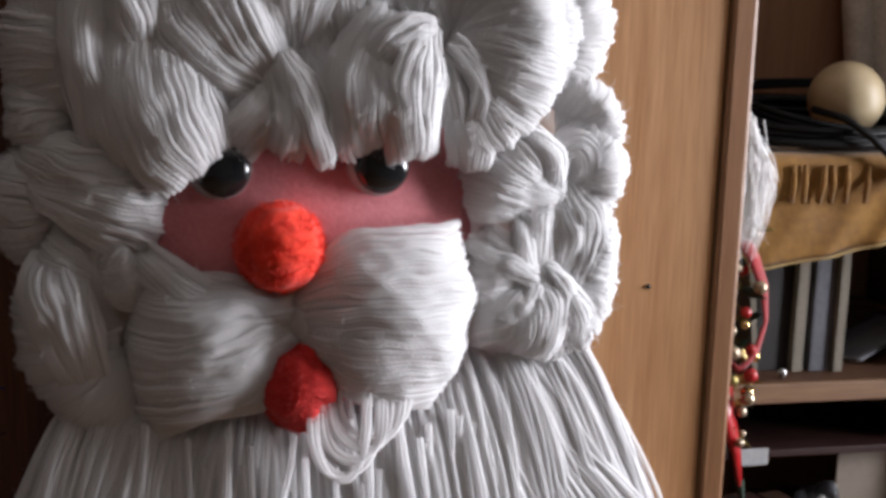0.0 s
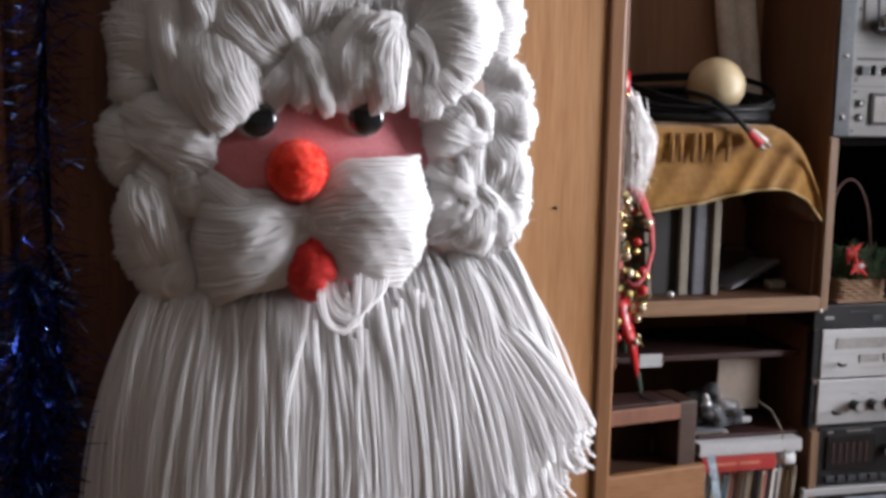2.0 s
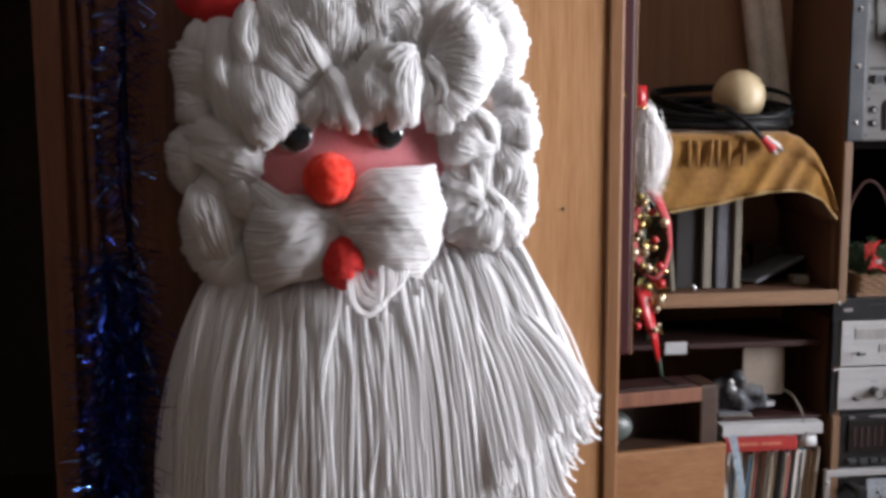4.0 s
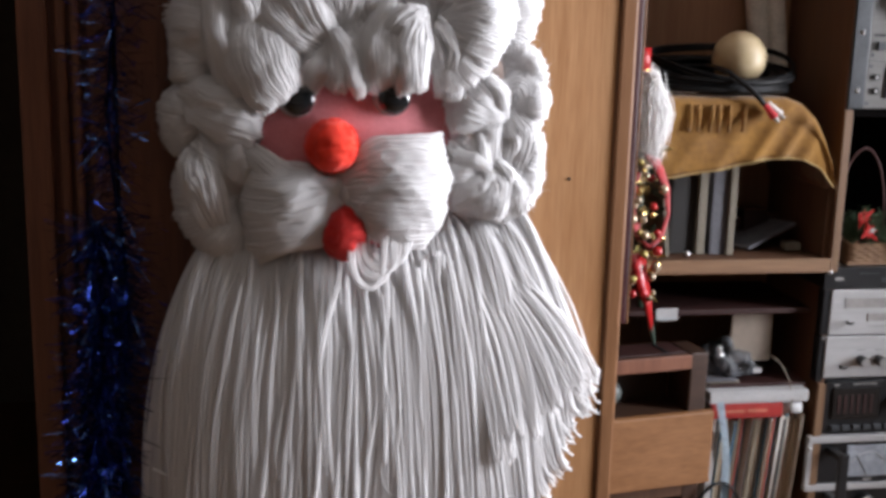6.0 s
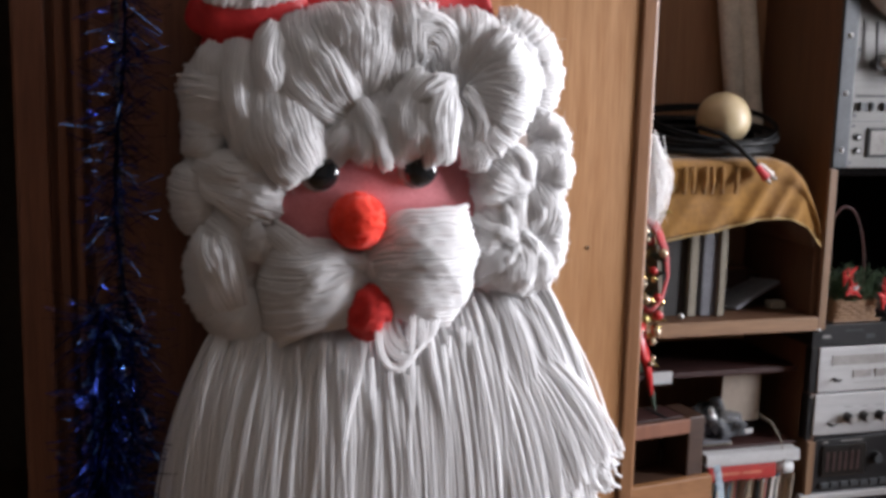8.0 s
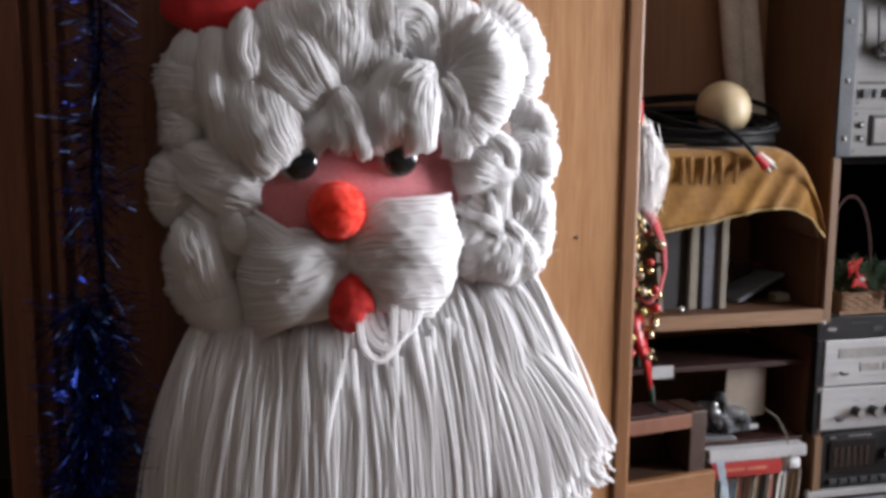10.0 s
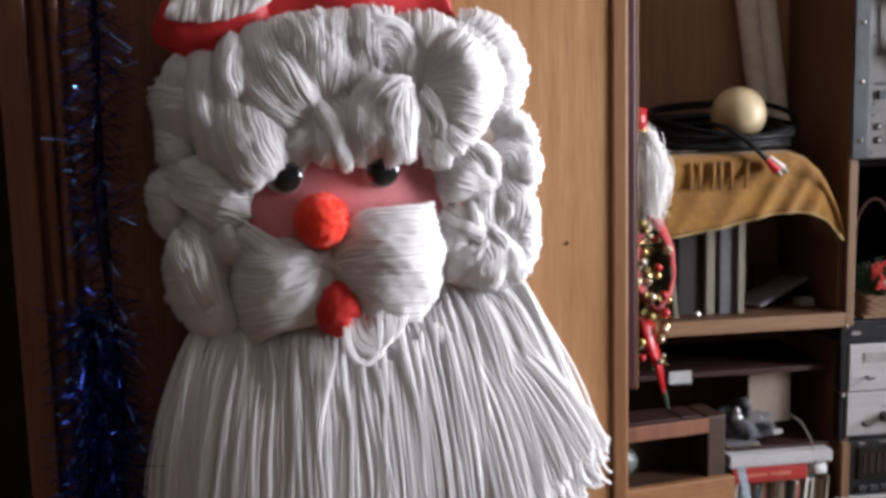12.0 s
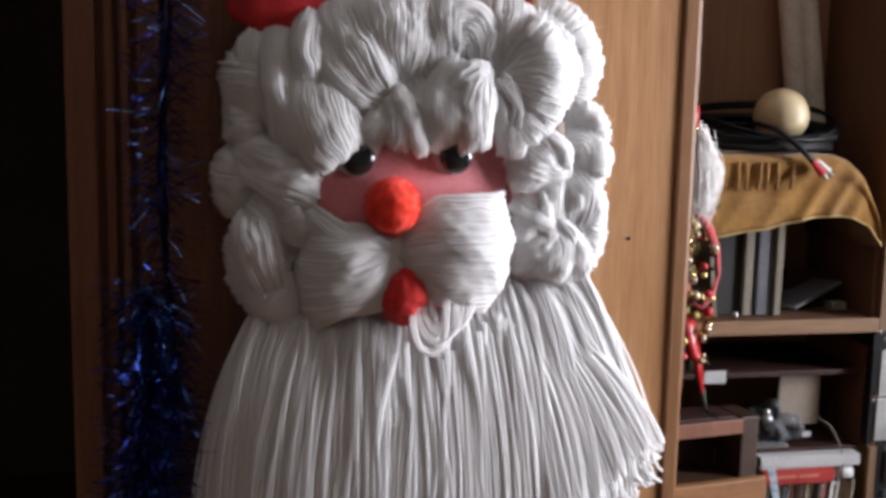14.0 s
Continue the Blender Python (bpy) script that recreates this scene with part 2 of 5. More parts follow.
# ---- yarn face ----
class Strands:
    """Gathers tubes and shells with numpy, and makes one mesh of them."""

    def __init__(self):
        self.v, self.f, self.uv, self.m, self.nv, self.n = [], [], [], [], [], 0

    def tubes(self, p, r, mat=0, sides=6, soft=None):
        """p: strands x points x 3; r: a radius, or one for each point. soft: normals of the mass that the strands lie in,
        towards which their own lean, as fluffy yarn has no sharp sides."""
        m, n, _ = p.shape
        t = np.gradient(p, axis=1)
        t /= np.linalg.norm(t, axis=2, keepdims=True) + 1e-9
        nrm = np.zeros_like(p)
        ref = np.where(np.abs(t[:, 0, 1:2]) < 0.8, [[0, 1.0, 0]], [[1.0, 0, 0]])
        for i in range(n):
            ref = ref - t[:, i] * np.sum(ref * t[:, i], axis=1, keepdims=True)
            ref = ref / (np.linalg.norm(ref, axis=1, keepdims=True) + 1e-9)
            nrm[:, i] = ref
        b = np.cross(t, nrm)
        a = np.arange(sides) * 2 * np.pi / sides
        r = np.broadcast_to(np.asarray(r, float), (m, n))[:, :, None, None]
        v = p[:, :, None] + r * (np.cos(a)[None, None, :, None] * nrm[:, :, None] + np.sin(a)[None, None, :, None] * b[:, :, None])
        g = np.arange(m * n * sides).reshape(m, n, sides) + self.n
        nx = np.roll(g, -1, axis=2)
        f = np.stack([g[:, :-1], nx[:, :-1], nx[:, 1:], g[:, 1:]], axis=-1).reshape(-1, 4)
        u = np.zeros((m, n))
        u[:, 1:] = np.cumsum(np.linalg.norm(np.diff(p, axis=1), axis=2), axis=1) / 0.0055
        u += np.arange(m)[:, None] * 0.37
        j = np.arange(sides) / sides * 2.2
        u0, u1 = u[:, :-1, None] + 0 * j, u[:, 1:, None] + 0 * j
        j0, j1 = j + 0 * u0, j + 2.2 / sides + 0 * u0
        uv = np.stack([np.stack(q, -1) for q in ((u0, j0), (u0, j1), (u1, j1), (u1, j0))], axis=-2)
        lean = None
        if soft is not None:
            lean = (v - p[:, :, None]) / r * (1 - SOFT) + soft[:, :, None] * SOFT
            lean = (lean / (np.linalg.norm(lean, axis=3, keepdims=True) + 1e-9)).reshape(-1, 3)
        self.add(v.reshape(-1, 3), f, uv.reshape(-1, 2), mat, lean)

    def add(self, v, f, uv, mat, lean=None):
        self.nv.append(np.zeros_like(v) if lean is None else lean)
        self.v.append(v), self.f.append(f), self.uv.append(uv)
        self.m.append(np.full(len(f), mat))
        self.n += len(v)

    def sheet(self, p, mat=0):
        """A soft skin over a grid of points."""
        m, n, _ = p.shape
        g = np.arange(m * n).reshape(m, n) + self.n
        f = np.stack([g[:-1, :-1], g[1:, :-1], g[1:, 1:], g[:-1, 1:]], -1).reshape(-1, 4)
        self.add(p.reshape(-1, 3), f, np.zeros((len(f) * 4, 2)), mat)

    def shell(self, c, rad, mat, nu=40, nv=24, wob=0.0, freq=9.0):
        """An ellipsoid, with an uneven skin where wob is given."""
        th, ph = np.linspace(0, 2 * np.pi, nu, endpoint=False), np.linspace(0.02, np.pi - 0.02, nv)
        d = np.stack([np.sin(ph)[:, None] * np.cos(th), np.sin(ph)[:, None] * np.sin(th), np.cos(ph)[:, None] + 0 * th], -1).reshape(-1, 3)
        k = np.array([1 + wob * noise.noise(Vector(q) * freq + Vector(c) * 50) for q in d])[:, None] if wob else 1
        g = np.arange(nu * nv).reshape(nv, nu) + self.n
        nx = np.roll(g, -1, axis=1)
        f = np.stack([g[:-1], g[1:], nx[1:], nx[:-1]], -1).reshape(-1, 4)
        self.add(np.asarray(c) + d * np.asarray(rad) * k, f, np.zeros((len(f) * 4, 2)), mat)
        return d

    def mesh(self, name, mats):
        v, f, uv, m = np.concatenate(self.v), np.concatenate(self.f), np.concatenate(self.uv), np.concatenate(self.m)
        me = bpy.data.meshes.new(name)
        me.vertices.add(len(v)), me.loops.add(len(f) * 4), me.polygons.add(len(f))
        me.vertices.foreach_set("co", v.ravel())
        me.loops.foreach_set("vertex_index", f.ravel().astype(np.int32))
        me.polygons.foreach_set("loop_start", np.arange(0, len(f) * 4, 4, dtype=np.int32))
        me.polygons.foreach_set("material_index", m.astype(np.int32))
        me.polygons.foreach_set("use_smooth", np.ones(len(f), dtype=bool))
        for mt in mats:
            me.materials.append(mt)
        me.uv_layers.new(name="strand").data.foreach_set("uv", uv.ravel())
        me.update(calc_edges=True)
        me.validate()
        nv = np.concatenate(self.nv)
        if np.abs(nv).max() > 0 and len(me.vertices) == len(nv):
            me.normals_split_custom_set_from_vertices(nv)
        return me


def facing(grid):
    """Normals of a grid of points, turned towards the room."""
    q = np.cross(np.gradient(grid, axis=0), np.gradient(grid, axis=1))
    q /= np.linalg.norm(q, axis=2, keepdims=True) + 1e-9
    return q if q[:, :, 1].mean() < 0 else -q


rng = np.random.default_rng(7)
SOFT = 0.35
NOSE = np.array([0.100, 1.200, 1.293])
STRAND, FINE = 0.0020, 0.0017


def fp(a, b, d):
    """A place on the face: centimetres to its side and above the nose, and in front of the board."""
    return NOSE + np.array([a, -d, b]) / 100


def drift(m, n, size, waves=2.0):
    """Soft random wander of m strands over n points."""
    s = np.linspace(0, 1, n)[None, :, None]
    out = np.zeros((m, n, 3))
    for k in (1, 2, 3):
        out += rng.normal(0, size / k, (m, 1, 3)) * np.sin(np.pi * waves * k * 0.5 * s + rng.uniform(0, 6.3, (m, 1, 3)))
    out[:, :, 1] *= 0.3
    return out


def billow(p, size=0.0008):
    """Broad unevenness of the yarn mass, the same for all strands that pass a place."""
    x = p * 100
    out = np.zeros_like(p)
    for k, (u, v, w) in enumerate(((0.9, 0.5, 1.1), (1.7, 0.8, -1.2), (-2.3, 1.1, 1.9), (3.1, 1.7, 2.6))):
        ph = u * x[..., 0] + v * x[..., 1] + w * x[..., 2]
        out += np.stack([np.sin(ph + k), 0.8 * np.sin(ph * 1.13 + 2 * k), np.cos(ph * 0.91 - k)], -1) * size / (1 + 0.5 * k)
    return out


def flow(m, n, size, waves, every):
    """A wander that neighbouring strands share and that changes softly from one to the next."""
    few = drift(m // every + 2, n, size, waves)
    at = np.linspace(0, len(few) - 1.001, m)
    i, k = at.astype(int), (at % 1)[:, None, None]
    k = k * k * (3 - 2 * k)
    return few[i] * (1 - k) + few[i + 1] * k


def strew(face, lay, n, loose, grid):
    """Lays strands over a puff: an even coat, then fewer that stray over it, with loose fibres."""
    for m, wander, lift in ((n, 1.0, 0.0), (max(3, n * 2 // 5), 1.8, 0.0003)):
        v = np.linspace(-1, 1, m) + rng.normal(0, 0.7 / m, m)
        v = np.clip(v, -1, 1) * (1 if lift == 0 else 0.9)
        p = lay(v, 1 + rng.normal(0, 0.006, m))
        tuft = flow(m, 26, loose * 1.3 * wander, 1.5, 4)
        p = billow(p) + p + tuft + drift(m, 26, loose * 0.5 * wander)
        p[:, :, 1] -= lift
        face.tubes(p, FINE * rng.uniform(0.85, 1.15, (m, 1)) * (1 if lift == 0 else 0.85), sides=6, soft=facing(lay(np.linspace(-1, 1, m), np.ones(m))))
        fuzz(face, p.reshape(-1, 3), 14 * m)
    q = lay(np.linspace(-1, 1, grid), np.ones(grid))
    face.sheet(q + billow(q) - np.array([0, 0.0004, 0]))


def skein(face, line, wide, deep, rise, rim=True, bend=0.0, loose=0.0009):
    """A hank of yarn along a bent line of centimetres: half widths at its start, middle and end, the depth it lies at
    and how far it domes. With a rim its end folds under in a row of loops, else it is gathered again."""
    pts = np.array(line, float)
    s = np.linspace(0, 1, 26)
    knots = np.linspace(0, 1, len(pts))
    if len(pts) == 3:
        mid = 2 * pts[1] - 0.5 * (pts[0] + pts[2])
        q = (1 - s)[:, None] ** 2 * pts[0] + (2 * s * (1 - s))[:, None] * mid + (s ** 2)[:, None] * pts[2]
    else:
        fine = np.linspace(-0.25, 1.25, 76)
        q = np.stack([np.interp(fine, knots, pts[:, j]) for j in (0, 1)], -1)
        for _ in range(30):
            q[1:-1] = (q[:-2] + q[1:-1] + q[2:]) / 3
        q = np.stack([np.interp(s, fine, q[:, j]) for j in (0, 1)], -1)
    go = np.gradient(q, axis=0)
    go /= np.linalg.norm(go, axis=1, keepdims=True)
    side = np.stack([-go[:, 1], go[:, 0]], -1)
    w0, w1, w2 = wide
    w = np.where(s < 0.5, w0 + (w1 - w0) * np.sin(np.pi * s), w2 + (w1 - w2) * np.sin(np.pi * s))
    base = deep[0] + (deep[1] - deep[0]) * s
    dome = np.maximum(np.sin(np.pi * s ** 1.6), 0) ** 0.5 if rim else np.maximum(np.sin(np.pi * s), 0) ** 0.6
    long = np.linalg.norm(np.diff(q, axis=0), axis=1).sum()

    def lay(v, k):
        x = q[None] + (v * k)[:, None, None] * (w[:, None] * side)[None]
        x = x - go[None] * (bend * long * v[:, None] ** 2 * s[None] ** 2)[:, :, None]
        d = base[None] + rise * dome[None] * (0.12 + 0.88 * np.sqrt(np.maximum(1 - 0.96 * v ** 2, 0)))[:, None] * k[:, None]
        return np.stack([NOSE[0] + x[:, :, 0] / 100, NOSE[1] - d / 100, NOSE[2] + x[:, :, 1] / 100], -1)

    strew(face, lay, max(6, int(2.3 * max(wide) / 0.20)), loose, 20)


def fuzz(face, pts, count, size=0.0042):
    """Stray fibres that stand off the yarn."""
    c = pts[rng.integers(0, len(pts), count)]
    way = rng.normal(0, 1, (count, 3))
    way[:, 1] = -np.abs(way[:, 1]) * 0.6
    way /= np.linalg.norm(way, axis=1, keepdims=True)
    bend = rng.normal(0, 0.6, (count, 3))
    t = np.linspace(0, 1, 4)[None, :, None]
    face.tubes(c[:, None] + (way[:, None] * t + bend[:, None] * t * t) * size * rng.uniform(0.5, 1.2, (count, 1, 1)), np.array([[0.00020, 0.00018, 0.00014, 0.00007]]), 0, 3)


def fan(face, c, angle, r, half, rise, loose=0.0009, round_=0.5, back=0.0):
    """Yarn that leaves a knot c, spreads like a shell over r centimetres and folds under at its rim."""
    base = fp(*c)
    a = math.radians(angle)
    go, across = np.array([math.cos(a), 0, math.sin(a)]), np.array([-math.sin(a), 0, math.cos(a)])
    s = np.linspace(0, 1, 26)

    def lay(v, k):
        ph = np.radians(half) * v
        q = (r / 100 * k * np.cos(ph))[:, None, None] * s[None, :, None] * go
        q = q + (r / 100 * k * np.sin(ph))[:, None, None] * (s ** round_)[None, :, None] * across
        up = np.maximum(np.sin(np.pi * s ** 1.5), 0) ** 0.5
        q[:, :, 1] -= rise / 100 * up[None] * (0.4 + 0.6 * np.cos(v * 1.3))[:, None] * k[:, None]
        q[:, :, 1] += back / 100 * s[None] ** 1.5
        return base + q

    strew(face, lay, max(8, int(r * math.radians(2 * half) / 0.20)), loose, 24)


def pompom(face, c, rad, mat, hairs):
    c = np.asarray(c)
    face.shell(c, rad, mat, 56, 36, 0.10, 2.6)
    d = rng.normal(0, 1, (hairs, 3))
    d /= np.linalg.norm(d, axis=1, keepdims=True)
    d = d[d[:, 1] < 0.3]
    s = np.linspace(0, 1, 4)[None, :, None]
    bent = rng.normal(0, 0.3, d.shape)[:, None]
    p = c + d[:, None] * np.asarray(rad) * 0.97 + (d[:, None] * s + bent * s * s) * 0.0026
    face.tubes(p, np.array([[0.00030, 0.00026, 0.0002, 0.0001]]), mat, 3)


def beard(face):
    """Long strands that leave the chin line, spread and hang."""
    s = np.linspace(0, 1, 34)
    s = s[None]
    def hang(u, layer, depth, long, rough):
        n = len(u)
        x0 = 1.6 + np.where(u > 0, 17.2, 12.0) * u
        z0 = -10.0 + 3.4 * np.maximum(u, 0) ** 1.5 + 1.6 * np.maximum(-u, 0) - 0.8 * layer * (1 - np.abs(u)) + rough * rng.normal(0, 0.4, n)
        x1 = 2.2 + np.where(u > 0, 27.0, 20.7) * u * (1 - 0.04 * (2 - layer)) + rough * rng.normal(0, 0.6, n)
        z1 = np.where(u > 0.66, -29.0 - 24 * ((1 - u).clip(0) / 0.34) ** 1.3, -53.0) * long + rough * rng.normal(0, 1.0, n)
        out = np.where(u[:, None] > 0, s ** 0.8, 1 - (1 - s) ** 4.2)
        cling = np.where(u > 0, 1.0, 0.86)[:, None]
        p = np.zeros((n, 34, 3))
        p[:, :, 0] = NOSE[0] + (x0[:, None] + (x1 - x0)[:, None] * (out * cling + s * (1 - cling))) / 100
        p[:, :, 2] = NOSE[2] + (z0[:, None] + (z1 - z0)[:, None] * (0.15 * s + 0.85 * s ** 1.25)) / 100
        p[:, :, 1] = NOSE[1] - depth * (0.3 + 0.85 * np.sin(np.pi * (0.06 + 0.68 * s ** 0.6))) * np.sqrt(np.maximum(1.25 - 1.0 * np.minimum(np.abs(u[:, None]), 1) ** 2, 0.05)) / 100
        # each strand turns back in a small loop at its end
        hook = np.clip((s - 0.93) / 0.07, 0, 1)
        p[:, :, 0] += 0.006 * np.sin(np.pi * hook) * np.where(u > 0, 1, -1)[:, None]
        p[:, :, 2] += 0.018 * hook ** 2
        return p

    for layer, (n, depth, long) in enumerate(((110, 2.4, 1.0), (170, 4.6, 1.0), (420, 4.8, 0.98))):
        u = np.linspace(-1, 1, n) + rng.normal(0, 0.010, n)
        u = np.sort(np.concatenate([u, rng.uniform(0.45, 1.0, n // 2), rng.uniform(-1.0, -0.6, n // 4)]))
        n = len(u)
        p = hang(u, layer, depth, long, 1.0)
        p = p + (flow(n, 34, 0.0048, 2.0, 14) + drift(n, 34, 0.0014, 3.0)) * np.array([1, 0.4, 1])
        p[:, :, 1] += rng.normal(0, 0.0005, (n, 1))
        # some strands lie proud of the rest and cross them
        proud = rng.random(n) < (0.16 if layer == 2 else 0.0)
        p[proud] += drift(int(proud.sum()), 34, 0.0050, 2.2) * np.linspace(0.2, 1, 34)[None, :, None]
        p[proud, :, 1] -= rng.uniform(0.0001, 0.0009, (int(proud.sum()), 1))
        face.tubes(p, FINE * rng.uniform(0.85, 1.15, (n, 1)) * np.where(s > 0.985, 0.5, 1), soft=facing(hang(np.linspace(-1, 1, n), layer, depth, long, 0.0)))
        fuzz(face, p.reshape(-1, 3), 6000)
    face.sheet(hang(np.linspace(-0.95, 0.93, 60), 2, 4.87, 0.96, 0.0) + drift(60, 34, 0.0007, 2.2))
    s = s[0]
    # a few strands that stray over the rest and loop back
    for k in range(60):
        u = rng.uniform(-0.92, 0.9)
        top, low, wide = rng.uniform(-15, -11), rng.uniform(-50, -24), rng.uniform(0.3, 0.7)
        t = np.linspace(0, 1, 40)
        lean = u * rng.uniform(4, 9)
        x = 1.8 + 14 * u + lean * t + rng.uniform(-1.6, 1.6) * np.sin(np.pi * t)
        zz = top + (low - top) * np.sin(np.pi * 0.5 * np.minimum(t / 0.85, 1)) + np.where(t > 0.85, (t - 0.85) * 9, 0)
        x = x + np.where(t > 0.8, wide * np.sin((t - 0.8) / 0.2 * np.pi), 0)
        p = np.stack([NOSE[0] + x / 100, NOSE[1] - (5.0 * math.sqrt(1.25 - u * u) + 0.7 * np.sin(np.pi * t)) / 100 + 0 * t, NOSE[2] + zz / 100], -1)[None]
        face.tubes(p + drift(1, 40, 0.0034, 3), STRAND)
    # loose loops at the beard's outer tip
    for k in np.linspace(0, 17, 40):
        t = np.linspace(0, 1, 44)
        far = np.sin(np.pi * t)
        a0, a1, a2 = (np.array(q) for q in ((16.5 - 0.3 * k, -12.0), (24.0 - 0.5 * k, -16.0), (28.4 - 0.62 * k, -24.6 - 0.55 * k)))
        a2 = a2 + rng.normal(0, 0.7, 2)
        line = (1 - far)[:, None] ** 2 * a0 + (2 * far * (1 - far))[:, None] * a1 + (far ** 2)[:, None] * a2
        line[:, 0] += rng.uniform(0.5, 1.1) * np.cos(np.pi * t) * (0.3 + 0.7 * far)
        p = np.stack([NOSE[0] + line[:, 0] / 100, NOSE[1] - (3.2 + 1.7 * far + 0.05 * k) / 100, NOSE[2] + line[:, 1] / 100], -1)[None]
        face.tubes(p + drift(1, 44, 0.0012, 2), STRAND)


def yarn_face():
    face = Strands()
    # felt face, eyes, nose and mouth
    face.shell(fp(1.8, -1.0, 1.2), (0.128, 0.040, 0.118), 1, 56, 36, 0.03, 2.0)
    for a, b in ((-3.2, 4.4), (6.2, 4.6)):
        face.shell(fp(a - 0.15, b + 0.05, 4.7), (0.0192, 0.008, 0.0192), 4, 40, 24)
        face.shell(fp(a + 0.05, b, 5.2), (0.0164, 0.0078, 0.0168), 5, 40, 24)
    pompom(face, fp(0.1, -0.1, 6.0), (0.0262, 0.0255, 0.0258), 2, 2600)
    pompom(face, fp(1.4, -8.8, 5.2), (0.0250, 0.023, 0.029), 3, 2200)
    # backing hair
    for a, b, rx, rz in ((2.5, 12, 15, 7), (-10.5, -1, 3.5, 7), (16.0, 0.0, 4.8, 9.2)):
        face.shell(fp(a, b, 1.5), (rx / 100, 0.030, rz / 100), 0, 36, 22)
    # fringe, outer puffs first
    fan(face, (-10.5, 11.0, 3.2), 180, 5.3, 68, 1.8, back=1.4)
    fan(face, (-11.5, 7.4, 3.0), 195, 4.0, 55, 1.7, back=1.2)
    skein(face, ((-9.4, 17.3), (-10.6, 12.4), (-9.2, 4.3)), (0.9, 1.9, 1.1), (3.2, 3.8), 2.0)
    skein(face, ((-11.4, 16.2), (-12.6, 14.0), (-11.5, 11.8)), (0.9, 1.7, 0.9), (2.5, 2.9), 1.6, rim=False)
    skein(face, ((-7.2, 18.0), (-7.9, 14.0), (-6.7, 9.7)), (0.8, 1.7, 0.9), (3.6, 4.4), 2.0, rim=False)
    fan(face, (0.7, 10.8, 4.6), 94, 9.4, 30, 2.1, back=0.8)
    fan(face, (-1.3, 13.5, 4.1), 118, 6.4, 24, 2.0, back=1.8)
    skein(face, ((-4.5, 18.9), (-3.8, 15.6), (-0.3, 9.6)), (1.6, 2.9, 1.4), (3.6, 5.0), 1.8)
    skein(face, ((-6.1, 16.7), (-4.6, 12.4), (0.0, 8.9)), (1.4, 2.6, 1.4), (4.1, 4.9), 1.7, rim=False)
    skein(face, ((-7.3, 13.6), (-6.7, 8.3), (-4.4, 4.3)), (1.7, 3.2, 2.4), (4.5, 5.5), 2.1)
    skein(face, ((-8.5, 11.8), (-9.4, 8.3), (-7.9, 4.2)), (0.7, 1.5, 1.0), (4.1, 4.3), 1.7)
    skein(face, ((0.5, 9.9), (-1.0, 7.7), (-2.7, 5.6)), (0.7, 1.5, 1.4), (5.2, 4.9), 1.3)
    skein(face, ((0.0, 10.3), (0.7, 7.8), (0.2, 5.2)), (0.6, 1.3, 1.0), (5.6, 5.6), 1.3)
    skein(face, ((0.3, 10.9), (1.7, 8.1), (2.5, 4.7)), (0.6, 1.0, 0.5), (5.9, 5.9), 1.3)
    skein(face, ((1.5, 11.9), (3.1, 9.1), (3.6, 5.1)), (0.8, 1.5, 1.4), (4.8, 5.2), 1.3)
    skein(face, ((3.0, 15.7), (2.5, 11.3), (3.3, 6.3)), (1.4, 1.7, 1.4), (4.0, 4.6), 1.1)
    fan(face, (5.9, 12.9, 4.3), 100, 7.5, 24, 2.0, back=0.8)
    skein(face, ((4.9, 11.3), (3.8, 15.0), (5.9, 17.7), (8.6, 16.7), (8.9, 13.2)), (1.5, 2.3, 1.4), (4.8, 4.8), 1.0, rim=False)
    skein(face, ((7.2, 13.4), (5.9, 9.2), (6.4, 6.1)), (1.9, 3.4, 2.4), (5.3, 5.5), 2.1)
    skein(face, ((8.6, 13.1), (7.6, 9.1), (8.1, 5.1)), (0.8, 1.9, 1.4), (6.0, 5.8), 2.0)
    skein(face, ((9.2, 12.9), (7.0, 12.1), (4.7, 9.9)), (0.6, 1.4, 0.8), (6.0, 5.8), 1.1, rim=False)
    skein(face, ((8.3, 8.9), (7.6, 6.9), (7.0, 5.4)), (0.6, 1.0, 0.8), (6.0, 5.8), 1.2)
    fan(face, (10.3, 12.3, 4.2), 78, 7.5, 34, 1.8, back=1.0)
    fan(face, (10.4, 12.3, 4.2), 112, 6.9, 20, 1.7, back=1.0)
    fan(face, (15.0, 13.6, 2.5), 14, 6.5, 80, 2.0, back=0.6)
    fan(face, (13.4, 12.9, 3.3), 6, 5.9, 78, 2.0, back=0.6)
    fan(face, (10.5, 11.9, 4.8), -14, 7.1, 76, 2.2)
    skein(face, ((10.2, 11.9), (11.9, 9.7), (11.3, 6.9)), (0.5, 0.8, 0.5), (6.0, 5.6), 1.1)
    skein(face, ((10.0, 11.5), (10.4, 9.1), (10.9, 6.9)), (0.5, 0.8, 0.6), (5.6, 5.2), 1.1)
    skein(face, ((10.3, 11.3), (11.5, 7.7), (11.8, 4.6)), (0.7, 1.4, 1.1), (5.0, 4.8), 1.5)
    # hair beside the face, on the lit side
    fan(face, (18.4, 4.1, 2.7), 16, 4.3, 82, 2.0, back=0.4)
    fan(face, (18.6, -0.6, 2.7), -8, 3.9, 78, 2.0, back=0.4)
    fan(face, (17.5, -3.4, 2.7), -42, 5.0, 72, 2.0, back=0.4)
    fan(face, (18.5, 6.7, 3.0), 42, 3.8, 60, 1.8, back=0.4)
    fan(face, (17.1, 2.3, 3.8), 150, 5.3, 44, 1.7)
    skein(face, ((17.3, 2.7), (14.4, 3.4), (11.9, 3.3)), (0.6, 1.5, 1.1), (4.6, 3.6), 1.3)
